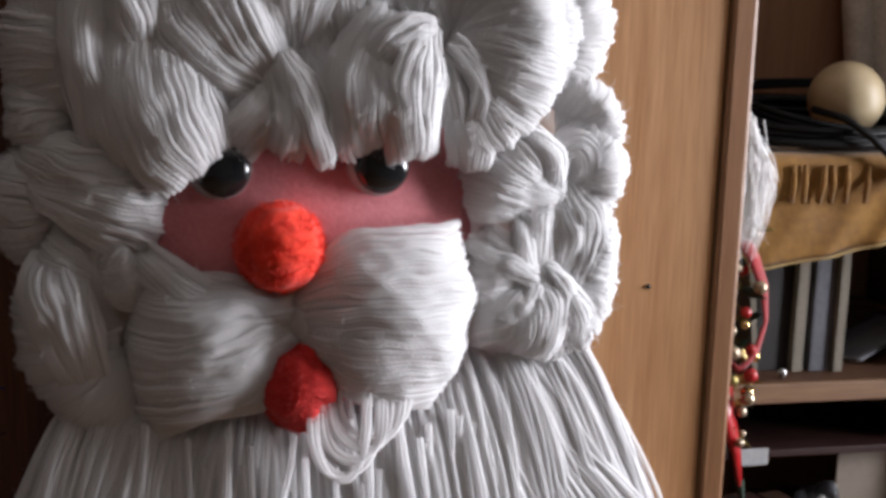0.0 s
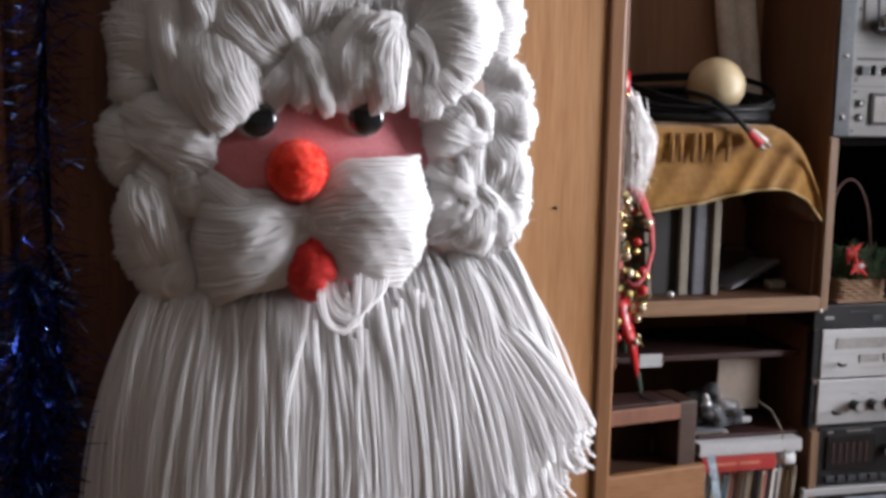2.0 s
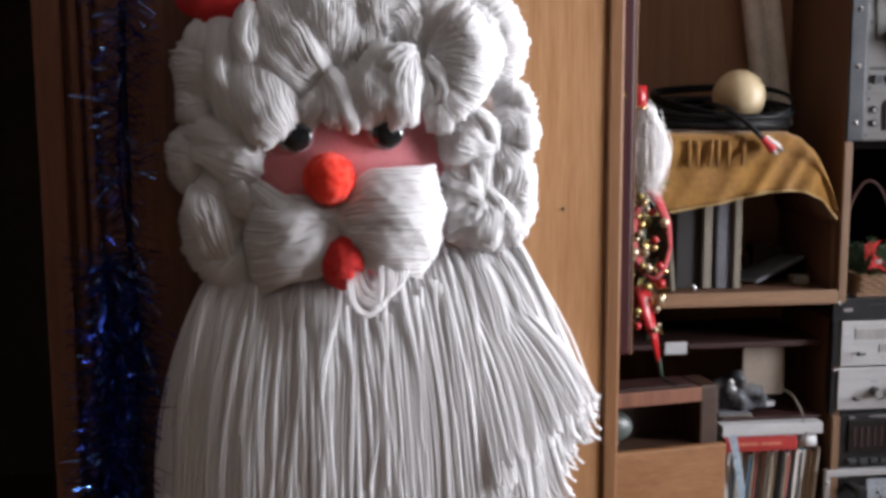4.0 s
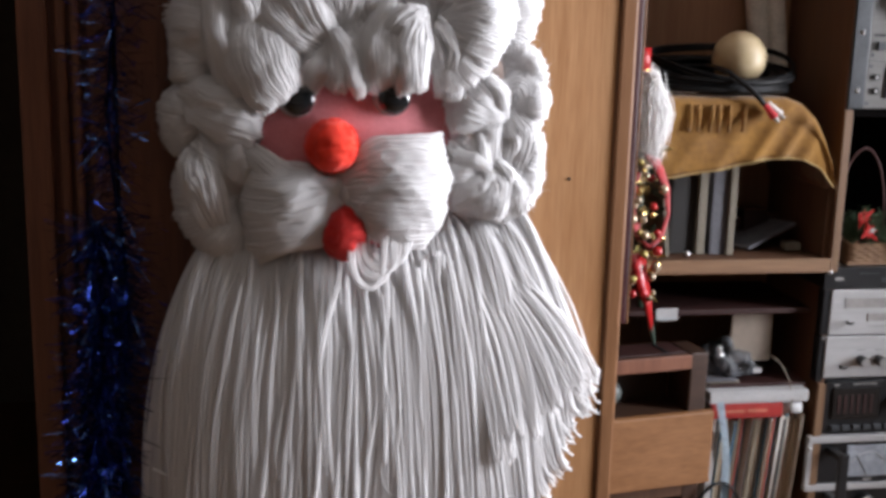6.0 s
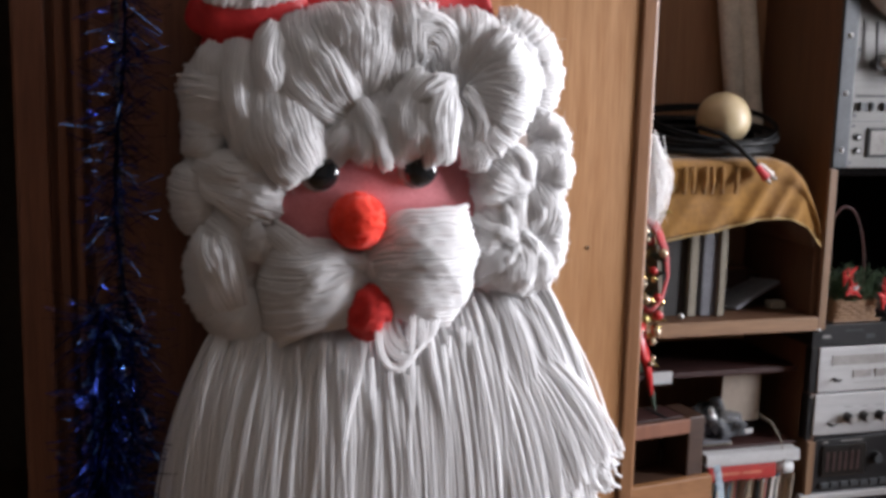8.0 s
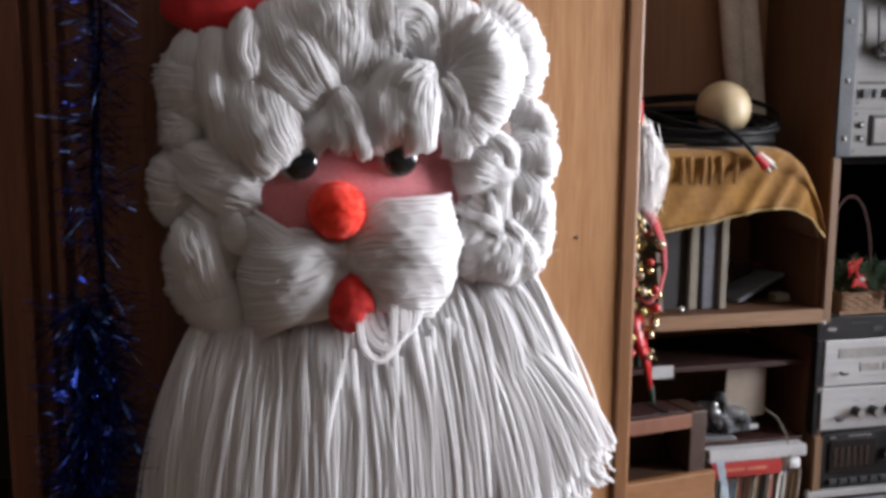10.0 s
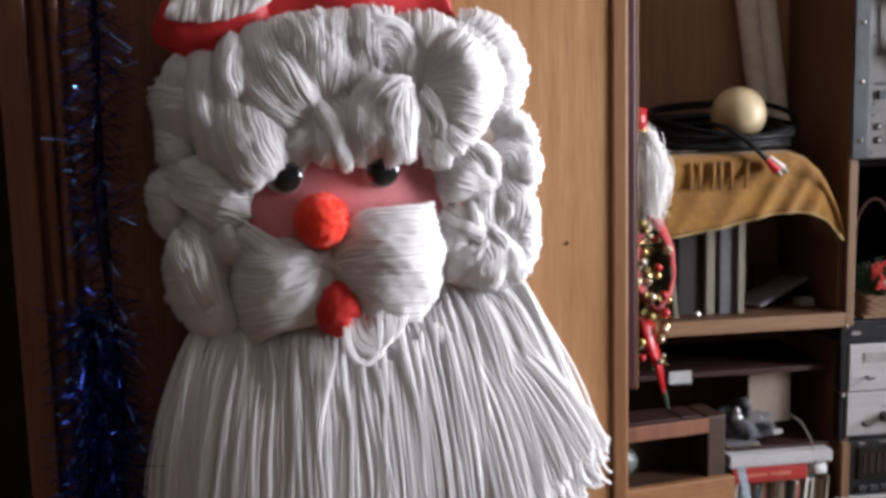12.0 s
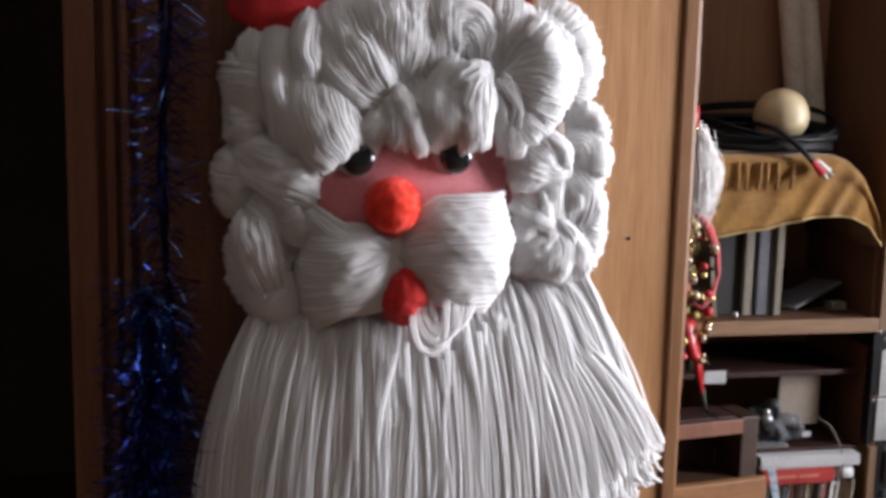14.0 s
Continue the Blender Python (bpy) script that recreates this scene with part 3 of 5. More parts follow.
    skein(face, ((17.1, 2.7), (16.8, 5.2), (14.8, 6.5)), (0.5, 1.0, 0.7), (4.4, 4.2), 1.3)
    skein(face, ((17.6, 3.3), (17.9, 5.8), (19.4, 6.2), (20.1, 3.9), (19.0, 2.4)), (0.7, 1.1, 0.7), (3.7, 3.7), 0.8, rim=False)
    fan(face, (16.4, -2.5, 3.9), 172, 4.6, 38, 1.6)
    skein(face, ((16.1, -2.4), (14.0, -1.4), (11.8, -0.3)), (0.4, 0.7, 0.5), (5.4, 4.2), 1.0)
    skein(face, ((16.6, 2.3), (16.1, -0.2), (16.7, -2.6)), (0.7, 1.5, 0.7), (4.1, 4.1), 1.1, rim=False)
    skein(face, ((17.8, 3.3), (19.7, 0.3), (18.3, -3.9)), (1.0, 1.7, 1.0), (3.5, 3.5), 1.3, rim=False)
    skein(face, ((17.3, 2.6), (18.6, 0.0), (17.9, -2.7)), (0.7, 1.1, 0.7), (3.7, 3.7), 1.2, rim=False)
    skein(face, ((15.5, 1.1), (15.2, -0.7), (16.1, -2.3)), (0.4, 0.6, 0.5), (4.8, 4.8), 0.7, rim=False)
    skein(face, ((16.9, -1.9), (18.0, -3.1), (18.7, -4.7)), (0.4, 0.7, 0.5), (4.8, 4.2), 0.8)
    skein(face, ((16.1, -2.8), (14.6, -4.4), (12.2, -5.9)), (0.5, 1.7, 1.5), (4.8, 3.6), 1.5)
    skein(face, ((16.1, -2.6), (16.4, -5.0), (15.8, -7.7)), (0.7, 2.3, 1.9), (4.6, 3.6), 1.8)
    skein(face, ((16.7, -2.9), (18.6, -4.8), (18.9, -7.5)), (0.6, 1.7, 1.4), (4.1, 3.1), 1.7)
    skein(face, ((16.3, -3.0), (15.7, -4.2), (14.8, -4.9)), (0.4, 0.7, 0.6), (5.2, 4.8), 0.8)
    # hair beside the face, on the shaded side
    fan(face, (-12.1, 1.9, 2.6), 172, 4.7, 58, 1.7, back=1.0)
    fan(face, (-14.0, 3.5, 3.8), -12, 7.8, 28, 1.8)
    skein(face, ((-14.4, 5.2), (-11.8, 4.5), (-8.1, 3.8)), (1.0, 1.7, 1.1), (3.5, 3.9), 1.7)
    fan(face, (-9.9, -2.9, 3.4), 166, 4.9, 46, 1.7, back=1.0)
    fan(face, (-10.5, -2.3, 3.7), 20, 3.0, 60, 1.5)
    fan(face, (-9.4, -5.6, 3.0), 192, 6.2, 44, 1.8, back=1.2)
    fan(face, (-9.1, -7.2, 3.0), 222, 5.5, 42, 1.7, back=1.0)
    skein(face, ((-12.9, -0.8), (-12.5, -4.2), (-11.0, -8.8)), (1.3, 2.1, 1.3), (3.5, 3.7), 1.6, rim=False)
    # moustache, tied in the middle
    skein(face, ((1.0, -4.9), (-3.5, -6.3), (-8.9, -7.0)), (2.4, 4.6, 5.6), (5.5, 3.2), 2.8, bend=0.08)
    skein(face, ((0.9, -3.8), (-3.7, -3.5), (-7.8, -0.7)), (0.8, 1.4, 0.9), (6.0, 4.6), 1.1)
    skein(face, ((1.1, -4.8), (5.7, -4.5), (12.2, -5.0)), (2.1, 5.4, 5.9), (5.5, 4.6), 3.2, bend=0.17)
    face.shell(fp(1.5, -4.6, 5.6), (0.010, 0.009, 0.013), 0, 16, 10)
    for k in range(9):
        t = np.linspace(0, np.pi, 30)
        cx, rx, top, low = 3.5 + 0.30 * k, 1.7 + 0.05 * k, -9.0 + 0.1 * k, -13.9 + 0.22 * k + rng.normal(0, 0.3)
        x = cx + rx * np.cos(t)
        zz = top + (low - top) * np.sin(t) ** 0.5
        p = np.stack([NOSE[0] + x / 100, NOSE[1] - (7.0 + 0.8 * np.sin(t) - 0.1 * k) / 100, NOSE[2] + zz / 100], -1)[None]
        face.tubes(p + drift(1, 30, 0.0015, 2), STRAND)
    beard(face)
    # hat, folded over towards one side, with its yarn bobble
    nu, nv = 48, 20
    th, h = np.linspace(0, 2 * np.pi, nu, endpoint=False), np.linspace(0, 1, nv)
    half = 14.6 - 9.0 * h ** 1.5
    x = (0.6 + 1.5 * h)[:, None] + half[:, None] * np.cos(th)
    y = 1.5 + (1.4 - 0.6 * h)[:, None] * np.sin(th) + 0.35 * np.sin(5 * th + 3 * h[:, None])
    zz = 14.5 + 17 * h[:, None] + 0.9 * np.sin(2 * th) * (1 - h[:, None])
    v = np.stack([NOSE[0] + x / 100, NOSE[1] - y / 100, NOSE[2] + zz / 100], -1).reshape(-1, 3)
    g = np.arange(nu * nv).reshape(nv, nu) + face.n
    nx = np.roll(g, -1, axis=1)
    f = np.stack([g[:-1], nx[:-1], nx[1:], g[1:]], -1).reshape(-1, 4)
    face.add(v, f, np.zeros((len(f) * 4, 2)), 6)
    face.shell(fp(-9.5, 19.0, 2.8), (0.055, 0.016, 0.042), 6, 36, 20, 0.12, 2.0)
    n = 60
    along = np.linspace(-13.2, -3.6, n)
    t = np.linspace(0, 2 * np.pi, 18)
    swell = np.sqrt(np.maximum(1 - ((along + 8.4) / 5.3) ** 2, 0.05))[:, None]
    p = np.zeros((n, 18, 3))
    p[:, :, 0] = NOSE[0] + (along[:, None] + 0.35 * np.sin(t)) / 100
    p[:, :, 1] = NOSE[1] - (4.4 + 1.1 * np.cos(t)[None] + rng.normal(0, 0.12, (n, 1))) / 100
    p[:, :, 2] = NOSE[2] + (21.1 + 0.15 * (along + 8)[:, None] + (1.7 + rng.normal(0, 0.12, (n, 1))) * swell * np.sin(t)[None]) / 100
    face.tubes(p, STRAND)
    ob = new("yarn_doll_head", face.mesh("yarn_doll_head", [YARN, FELT_PINK, NOSE_RED, MOUTH_RED, EYE_WHITE, PUPIL, HAT_RED]))
    tagged(ob, "white yarn bearded doll head with red pompom nose and felt hat", "doll")


yarn_face()

# ---- shelf unit ----
def colour(name, c, rough=0.5, metal=0.0, bump=0.06, scale=40, spread=0.18, coat=0.0, sheen=0.0):
    return surface(name, tuple(v * (1 - spread) for v in c), tuple(min(v * (1 + spread), 1) for v in c), scale, rough=rough, metal=metal, bump=bump, coat=coat, sheen=sheen)


GOLD = colour("champagne_gold", (0.62, 0.45, 0.20), 0.25, 1.0)
SILVER = colour("brushed_silver", (0.495, 0.495, 0.488), 0.34, 0.75, scale=60, spread=0.08)
ALU = surface("brushed_aluminium", (0.40, 0.40, 0.40), (0.48, 0.48, 0.48), 30, (0.3, 8, 8), 0.45, metal=0.4, bump=0.05)
GREY_PLATE = surface("warm_grey_plate", (0.122, 0.118, 0.112), (0.15, 0.146, 0.14), 26, (0.3, 8, 8), 0.45, metal=0.35, bump=0.05)
DARK_METAL = colour("dark_grey_metal", (0.055, 0.06, 0.065), 0.45, 0.3)
BLACK = colour("black_enamel", (0.012, 0.012, 0.013), 0.35, 0.0)
# near-black with hardly any gloss: the cabinet's inner shade put into colour
SHADE_BLACK = colour("niche_shade_black", (0.006, 0.005, 0.005), 0.95, bump=0)
SHADE_BLACK.node_tree.nodes["Principled BSDF"].inputs["Specular IOR Level"].default_value = 0.05
SMOKED = colour("smoked_glass", (0.020, 0.018, 0.017), 0.12, 0.0, bump=0)
DIAL = colour("grey_dial_glass", (0.30, 0.29, 0.28), 0.2, 0.0, bump=0)
METER = colour("meter_face", (0.26, 0.28, 0.31), 0.25, 0.0, bump=0)
CLOTH = surface("mustard_velvet", (0.165, 0.072, 0.007), (0.25, 0.12, 0.015), 22, rough=0.9, bump=0.35, sheen=0.2)
HEM = surface("pale_mustard_hem", (0.30, 0.20, 0.07), (0.40, 0.28, 0.12), 60, rough=0.9, bump=0.3)
RUBBER = colour("black_rubber_cable", (0.0024, 0.0026, 0.003), 0.5)
RUBBER.node_tree.nodes["Principled BSDF"].inputs["Specular IOR Level"].default_value = 0.22
BALL_WOOD = surface("pale_varnished_ball", (0.46, 0.355, 0.20), (0.55, 0.44, 0.27), 14, rough=0.4, bump=0.05, coat=0.05)
TUBE = colour("pale_plastic_tube", (0.625, 0.575, 0.5), 0.45)
RED_PLUG = colour("red_plug_plastic", (0.45, 0.02, 0.03), 0.4)
WHITE_PLUG = colour("white_plug_plastic", (0.62, 0.58, 0.55), 0.4)
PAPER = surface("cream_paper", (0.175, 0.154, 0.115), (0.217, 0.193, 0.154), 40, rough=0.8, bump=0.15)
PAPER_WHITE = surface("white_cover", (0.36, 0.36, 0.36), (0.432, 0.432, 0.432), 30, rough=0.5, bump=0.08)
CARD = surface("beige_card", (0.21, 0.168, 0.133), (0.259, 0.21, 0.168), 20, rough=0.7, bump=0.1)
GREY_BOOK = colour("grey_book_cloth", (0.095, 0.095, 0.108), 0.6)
RED_BOOK = colour("red_book_cloth", (0.315, 0.0225, 0.0188), 0.5)
# near-black, for the filler that stands in for shade among the books
SHADE_COVER = colour("shade_filler_cover", (0.012, 0.010, 0.009), 0.7)
MAROON = colour("maroon_board", (0.0292, 0.00858, 0.00702), 0.5)

shelf = thing("shelf_unit", (0.49, 1.47, 0), "brown wooden shelf unit with pale front edges", "shelf")
part("back_panel", block(0.21, 0.776, 1.56, 1.575, 0.0, 2.1, 0.001), LIT_BACK_PANEL, shelf)
part("upright", block(0.7755, 0.7865, 1.386, 1.575, 0.0, 2.1, 0.001), BACK_WOOD, shelf)
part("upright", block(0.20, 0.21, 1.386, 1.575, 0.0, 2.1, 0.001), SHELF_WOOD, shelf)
for z0, z1 in ((0.0, 0.942), (1.098, 1.3105)):
    part("edge_strip", block(0.7755, 0.7865, 1.381, 1.3855, z0, z1, 0.001), EDGE_WOOD_V, shelf, "pale wooden edge strip")
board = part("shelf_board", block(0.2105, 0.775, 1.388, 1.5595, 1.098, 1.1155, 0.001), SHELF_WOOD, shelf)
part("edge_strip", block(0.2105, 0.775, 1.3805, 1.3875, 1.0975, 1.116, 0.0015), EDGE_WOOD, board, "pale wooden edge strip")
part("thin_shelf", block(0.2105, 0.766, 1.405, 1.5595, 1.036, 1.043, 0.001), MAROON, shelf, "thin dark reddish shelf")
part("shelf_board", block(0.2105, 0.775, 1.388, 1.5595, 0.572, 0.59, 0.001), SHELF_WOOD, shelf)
part("inner_partition", block(0.588, 0.598, 1.42, 1.5595, 0.5905, 0.90, 0.001), SHELF_WOOD, shelf)


def crown(x):
    """Height of the rounded cover over the upper compartment."""
    return np.interp(x, (0.40, 0.695, 0.715, 0.735, 0.75, 0.76, 0.766), (1.322, 1.322, 1.315, 1.297, 1.270, 1.245, 1.215))


def hem(x):
    return np.interp(x, (0.40, 0.547, 0.61, 0.66, 0.695, 0.72, 0.745, 0.766), (1.205, 1.226, 1.236, 1.248, 1.2515, 1.249, 1.238, 1.212))


def crease(x, z):
    """Slanting folds of the cloth, in metres towards the room."""
    q = x - 0.62 * (z - 1.25)
    return sum(h * math.exp(-((q - c) / w) ** 2) for c, w, h in ((0.515, 0.014, 0.006), (0.560, 0.010, 0.004), (0.612, 0.013, 0.007), (0.655, 0.010, 0.011), (0.690, 0.009, 0.012), (0.722, 0.010, 0.008)))


bm = bmesh.new()
rows = []
for x in np.concatenate([np.linspace(0.42, 0.69, 8), np.linspace(0.70, 0.768, 16)]):
    z = crown(min(x, 0.766)) - 0.006
    rows.append([bm.verts.new((x, y, z)) for y in (1.389, 1.47, 1.559)])
for a, b in zip(rows, rows[1:]):
    for i in range(2):
        bm.faces.new((a[i], a[i + 1], b[i + 1], b[i])).smooth = True
bmesh.ops.recalc_face_normals(bm, faces=bm.faces[:])
bmesh.ops.solidify(bm, geom=bm.faces[:], thickness=0.006)
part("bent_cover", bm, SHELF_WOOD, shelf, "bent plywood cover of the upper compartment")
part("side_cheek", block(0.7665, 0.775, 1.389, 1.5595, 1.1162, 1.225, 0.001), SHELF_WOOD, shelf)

# mustard cloth over the cover
bm = bmesh.new()
rows = []
for x in np.linspace(0.43, 0.7675, 90):
    top, low = crown(min(x, 0.766)) + 0.0035, hem(x)
    line = []
    for s in np.linspace(0, 1, 9):
        line.append((x, 1.55 - 0.165 * s, top + 0.0015 * noise.noise(Vector((x * 40, s * 4, 0)))))
    for s in np.linspace(0.04, 1, 22):
        z = top + (low - top) * s
        fold = -0.75 * crease(x, z) * s ** 0.6 + 0.003 * noise.noise(Vector((x * 25, z * 30, 2)))
        line.append((x, 1.3795 - 0.004 * math.sin(math.pi * min(s * 2.5, 1)) + fold * 0.75, z))
    rows.append([bm.verts.new(p) for p in line])
for a, b in zip(rows, rows[1:]):
    for i in range(len(a) - 1):
        bm.faces.new((a[i], a[i + 1], b[i + 1], b[i])).smooth = True
bmesh.ops.recalc_face_normals(bm, faces=bm.faces[:])
bmesh.ops.solidify(bm, geom=bm.faces[:], thickness=0.0022)
cloth = thing("cloth", (0.60, 1.40, 1.33), "mustard yellow velvet cloth draped over the shelf cover", "cloth")
part("drape", smooth(bm), CLOTH, cloth)
for i, x in enumerate((0.563, 0.574, 0.589, 0.601, 0.615, 0.632)):
    lean = 0.004 if i in (2, 5) else 0.0
    part("raised_bar", sweep([(x, 1.374 - 0.6 * crease(x, 1.285), 1.283), (x + lean / 2, 1.3725 - 0.4 * crease(x, 1.30), 1.300), (x + lean, 1.374, 1.3165)], lambda s: 0.0022 + 0.0008 * math.sin(math.pi * s), 8), CLOTH, cloth)
part("hem_cord", sweep([(x, 1.3765 - 0.56 * crease(x, hem(x)), hem(x) - 0.001) for x in np.linspace(0.43, 0.767, 50)], 0.0014, 6), HEM, cloth, "pale hem along the cloth")

# cable coil, its plugs and the ball
coil = thing("cable_coil", (0.63, 1.465, 1.327), "coil of black audio cable lying on the cloth", "cable")
for strand in range(4):
    pts = []
    for i in range(300):
        a = i * 2 * math.pi / 32 + strand * 2.1
        k = i / 300
        r = 0.093 - 0.020 * (0.5 + 0.5 * math.sin(k * 31 + strand * 2)) + 0.010 * noise.noise(Vector((k * 20, 1 + strand, 0)))
        r += 0.010 if strand == 3 else 0.0
        pts.append((0.628 + 1.06 * r * math.cos(a), 1.465 + 0.84 * r * math.sin(a), 1.3310 + 0.014 * k + 0.012 * k * (1 + math.sin(a)) + 0.004 * noise.noise(Vector((k * 45, 5 + strand * 3, 0)))))
    part("coil", sweep(pts, 0.0029, 7), RUBBER, coil)
part("coil", sweep([(0.640 + 1.06 * 0.09 * math.cos(a), 1.468 + 0.075 * math.sin(a), 1.366 + 0.019 * math.sin(a) + 0.004 * math.sin(a * 2 + 1) + 0.003 * math.sin(a * 0.5)) for a in np.linspace(0, 18.8, 130)], 0.0030, 7), RUBBER, coil)
part("lead", sweep([(0.59, 1.40, 1.364), (0.612, 1.380, 1.357), (0.632, 1.370, 1.342), (0.648, 1.366, 1.327), (0.657, 1.364, 1.317)], 0.0034, 8), RUBBER, coil)
part("plug", rod((0.656, 1.364, 1.318), (0.669, 1.361, 1.303), 0.0036, 0.0056, 14), RED_PLUG, coil, "red plug")
part("plug", rod((0.661, 1.366, 1.320), (0.677, 1.362, 1.306), 0.0034, 0.0050, 14), WHITE_PLUG, coil, "white plug")
part("pin", rod((0.669, 1.361, 1.303), (0.674, 1.360, 1.2975), 0.0026, 0.0026, 12), SILVER, coil, "silver pin")
part("pin", rod((0.677, 1.362, 1.306), (0.682, 1.361, 1.3015), 0.0026, 0.0026, 12), SILVER, coil, "silver pin")
solo("ball", ball((0.660, 1.459, 1.3705), 0.0356, 48, 32), BALL_WOOD, "pale yellow varnished ball resting on the cable coil", "ball")
for i, (xb, xt) in enumerate(((0.731, 0.662), (0.7565, 0.690))):
    tube = thing("tube", (xb, 1.54, 1.326), "pale plastic tube leaning in the shelf corner", "tube", "tubes in the shelf corner")
    part("pipe", smooth(rod((xb, 1.538, 1.327), (xt, 1.541, 1.80), 0.0145, seg=28, caps=False)), TUBE, tube)
    part("rim", rod((xt, 1.541, 1.80), (xt - 0.0005, 1.541, 1.803), 0.0147, seg=28), TUBE, tube)

# books and papers in the upper compartment
BK = "books in the upper compartment"


def upright_book(x0, x1, z0, h, y0, y1, cover, label, lean=0.0):
    """Hard covers round a block of pages."""
    b = thing("book", (x0, y0, z0), label, "book", BK)
    t = Matrix.Translation((x0, 0, z0)) @ Matrix.Rotation(lean, 4, "Y") @ Matrix.Translation((-x0, 0, -z0))
    part("cover", block(x0, x0 + 0.0016, y0, y1, z0, z0 + h, 0.0005, turn=t), cover, b)
    part("cover", block(x1 - 0.0016, x1, y0, y1, z0, z0 + h, 0.0005, turn=t), cover, b)
    part("spine", block(x0 + 0.0017, x1 - 0.0017, y0, y0 + 0.0018, z0, z0 + h, 0.0005, turn=t), cover, b)
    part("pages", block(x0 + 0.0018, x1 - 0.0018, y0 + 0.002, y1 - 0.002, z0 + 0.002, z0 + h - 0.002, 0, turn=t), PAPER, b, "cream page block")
    return b


# added filler: the dark gap left of the cream book, made as a solid
upright_book(0.566, 0.5995, 1.1163, 0.112, 1.422, 1.55, SHADE_COVER, "dark book-shaped filler for the shade beside the cream book")
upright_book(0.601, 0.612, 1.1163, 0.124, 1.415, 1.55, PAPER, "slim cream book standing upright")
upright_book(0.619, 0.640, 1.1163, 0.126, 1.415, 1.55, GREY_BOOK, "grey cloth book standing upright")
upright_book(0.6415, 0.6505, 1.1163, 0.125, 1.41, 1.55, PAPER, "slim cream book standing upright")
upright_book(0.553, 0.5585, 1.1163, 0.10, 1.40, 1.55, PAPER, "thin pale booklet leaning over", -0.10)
solo("bead", ball((0.583, 1.40, 1.1205), 0.0042, 16, 10), SILVER, "small shiny white bead on the shelf", "bead")
sleeve = thing("plastic_case", (0.72, 1.43, 1.117), "grey clear plastic case lying askew", "case")
tilt = Matrix.Translation((0.68, 1.43, 1.118)) @ Matrix.Rotation(radians(-22), 4, "Y") @ Matrix.Rotation(radians(12), 4, "Z")
CLEAR = colour("cloudy_plastic", (0.15, 0.15, 0.165), 0.2, 0.0)
part("case", block(0.0, 0.085, 0.0, 0.08, 0.0, 0.0045, 0.001, turn=tilt), CLEAR, sleeve)
part("spine", block(0.002, 0.083, -0.0022, -0.0002, 0.0002, 0.0043, 0.0005, turn=tilt), GREY_BOOK, sleeve)
solo("paper_stub", block(0.735, 0.757, 1.43, 1.45, 1.1163, 1.127, 0.002), PAPER, "small cream paper stub on the shelf", "paper")
for x0, x1, y0, z1 in ((0.662, 0.70, 1.50, 1.148), (0.703, 0.738, 1.495, 1.160), (0.741, 0.764, 1.51, 1.15)):
    pk = thing("packet", (x0, y0, 1.1165), "dark reddish brown packet standing in the shadow", "packet", "packets at the back")
    part("carton", block(x0, x1, y0, y0 + 0.03, 1.1163, z1, 0.003), MAROON, pk)
    part("flap", block(x0 + 0.001, x1 - 0.001, y0 + 0.002, y0 + 0.028, z1 + 0.0002, z1 + 0.002, 0.0006), DARK_WOOD, pk)

# middle compartment
folder = thing("folder", (0.69, 1.47, 0.9385), "dark reddish folder lying on the books", "folder")
part("sheet", block(0.625, 0.764, 1.392, 1.55, 0.9385, 0.9425, 0.001), MAROON, folder)
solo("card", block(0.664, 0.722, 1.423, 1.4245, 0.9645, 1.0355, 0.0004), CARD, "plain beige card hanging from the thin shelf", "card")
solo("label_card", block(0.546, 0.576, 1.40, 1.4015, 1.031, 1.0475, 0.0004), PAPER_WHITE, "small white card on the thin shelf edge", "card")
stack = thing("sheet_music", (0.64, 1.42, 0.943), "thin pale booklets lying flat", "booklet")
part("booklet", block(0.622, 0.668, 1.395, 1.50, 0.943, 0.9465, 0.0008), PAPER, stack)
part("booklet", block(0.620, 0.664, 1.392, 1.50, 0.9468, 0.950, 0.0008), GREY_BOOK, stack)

bag_mat, bn, bk, bs = material("crinkled_clear_film", 0.12)
bs.inputs["Base Color"].default_value = (0.28, 0.29, 0.31, 1)
bs.inputs["Transmission Weight"].default_value = 0.75
bs.inputs["IOR"].default_value = 1.2
btc, bno, bbp = bn.new("ShaderNodeTexCoord"), bn.new("ShaderNodeTexNoise"), bn.new("ShaderNodeBump")
bno.inputs["Scale"].default_value = 60
bk.new(btc.outputs["Object"], bno.inputs[0])
bk.new(bno.outputs[0], bbp.inputs["Height"])
bbp.inputs["Strength"].default_value = 0.7
bk.new(bbp.outputs[0], bs.inputs["Normal"])
bag = thing("plastic_bag", (0.665, 1.42, 0.951), "crumpled clear plastic bag with small shiny parts", "bag")
bm = bmesh.new()
bmesh.ops.create_icosphere(bm, subdivisions=4, radius=1.0)
for v in bm.verts:
    k = 1 + 0.45 * noise.noise(v.co * 2.1) + 0.18 * noise.noise(v.co * 6)
    up = max(v.co.z, -0.35)
    v.co = Vector((0.664 + 0.036 * v.co.x * k, 1.43 + 0.03 * v.co.y * k, 0.961 + 0.030 * up * k * (1 - 0.45 * v.co.x)))
    v.co.z = max(v.co.z, 0.9508)
part("film", smooth(bm), bag_mat, bag)
DARK_BLUE = colour("dark_blue_card", (0.03, 0.04, 0.06), 0.4)
part("insert", block(0.640, 0.700, 1.405, 1.45, 0.9509, 0.9535, 0.0008), DARK_BLUE, bag, "dark blue card")
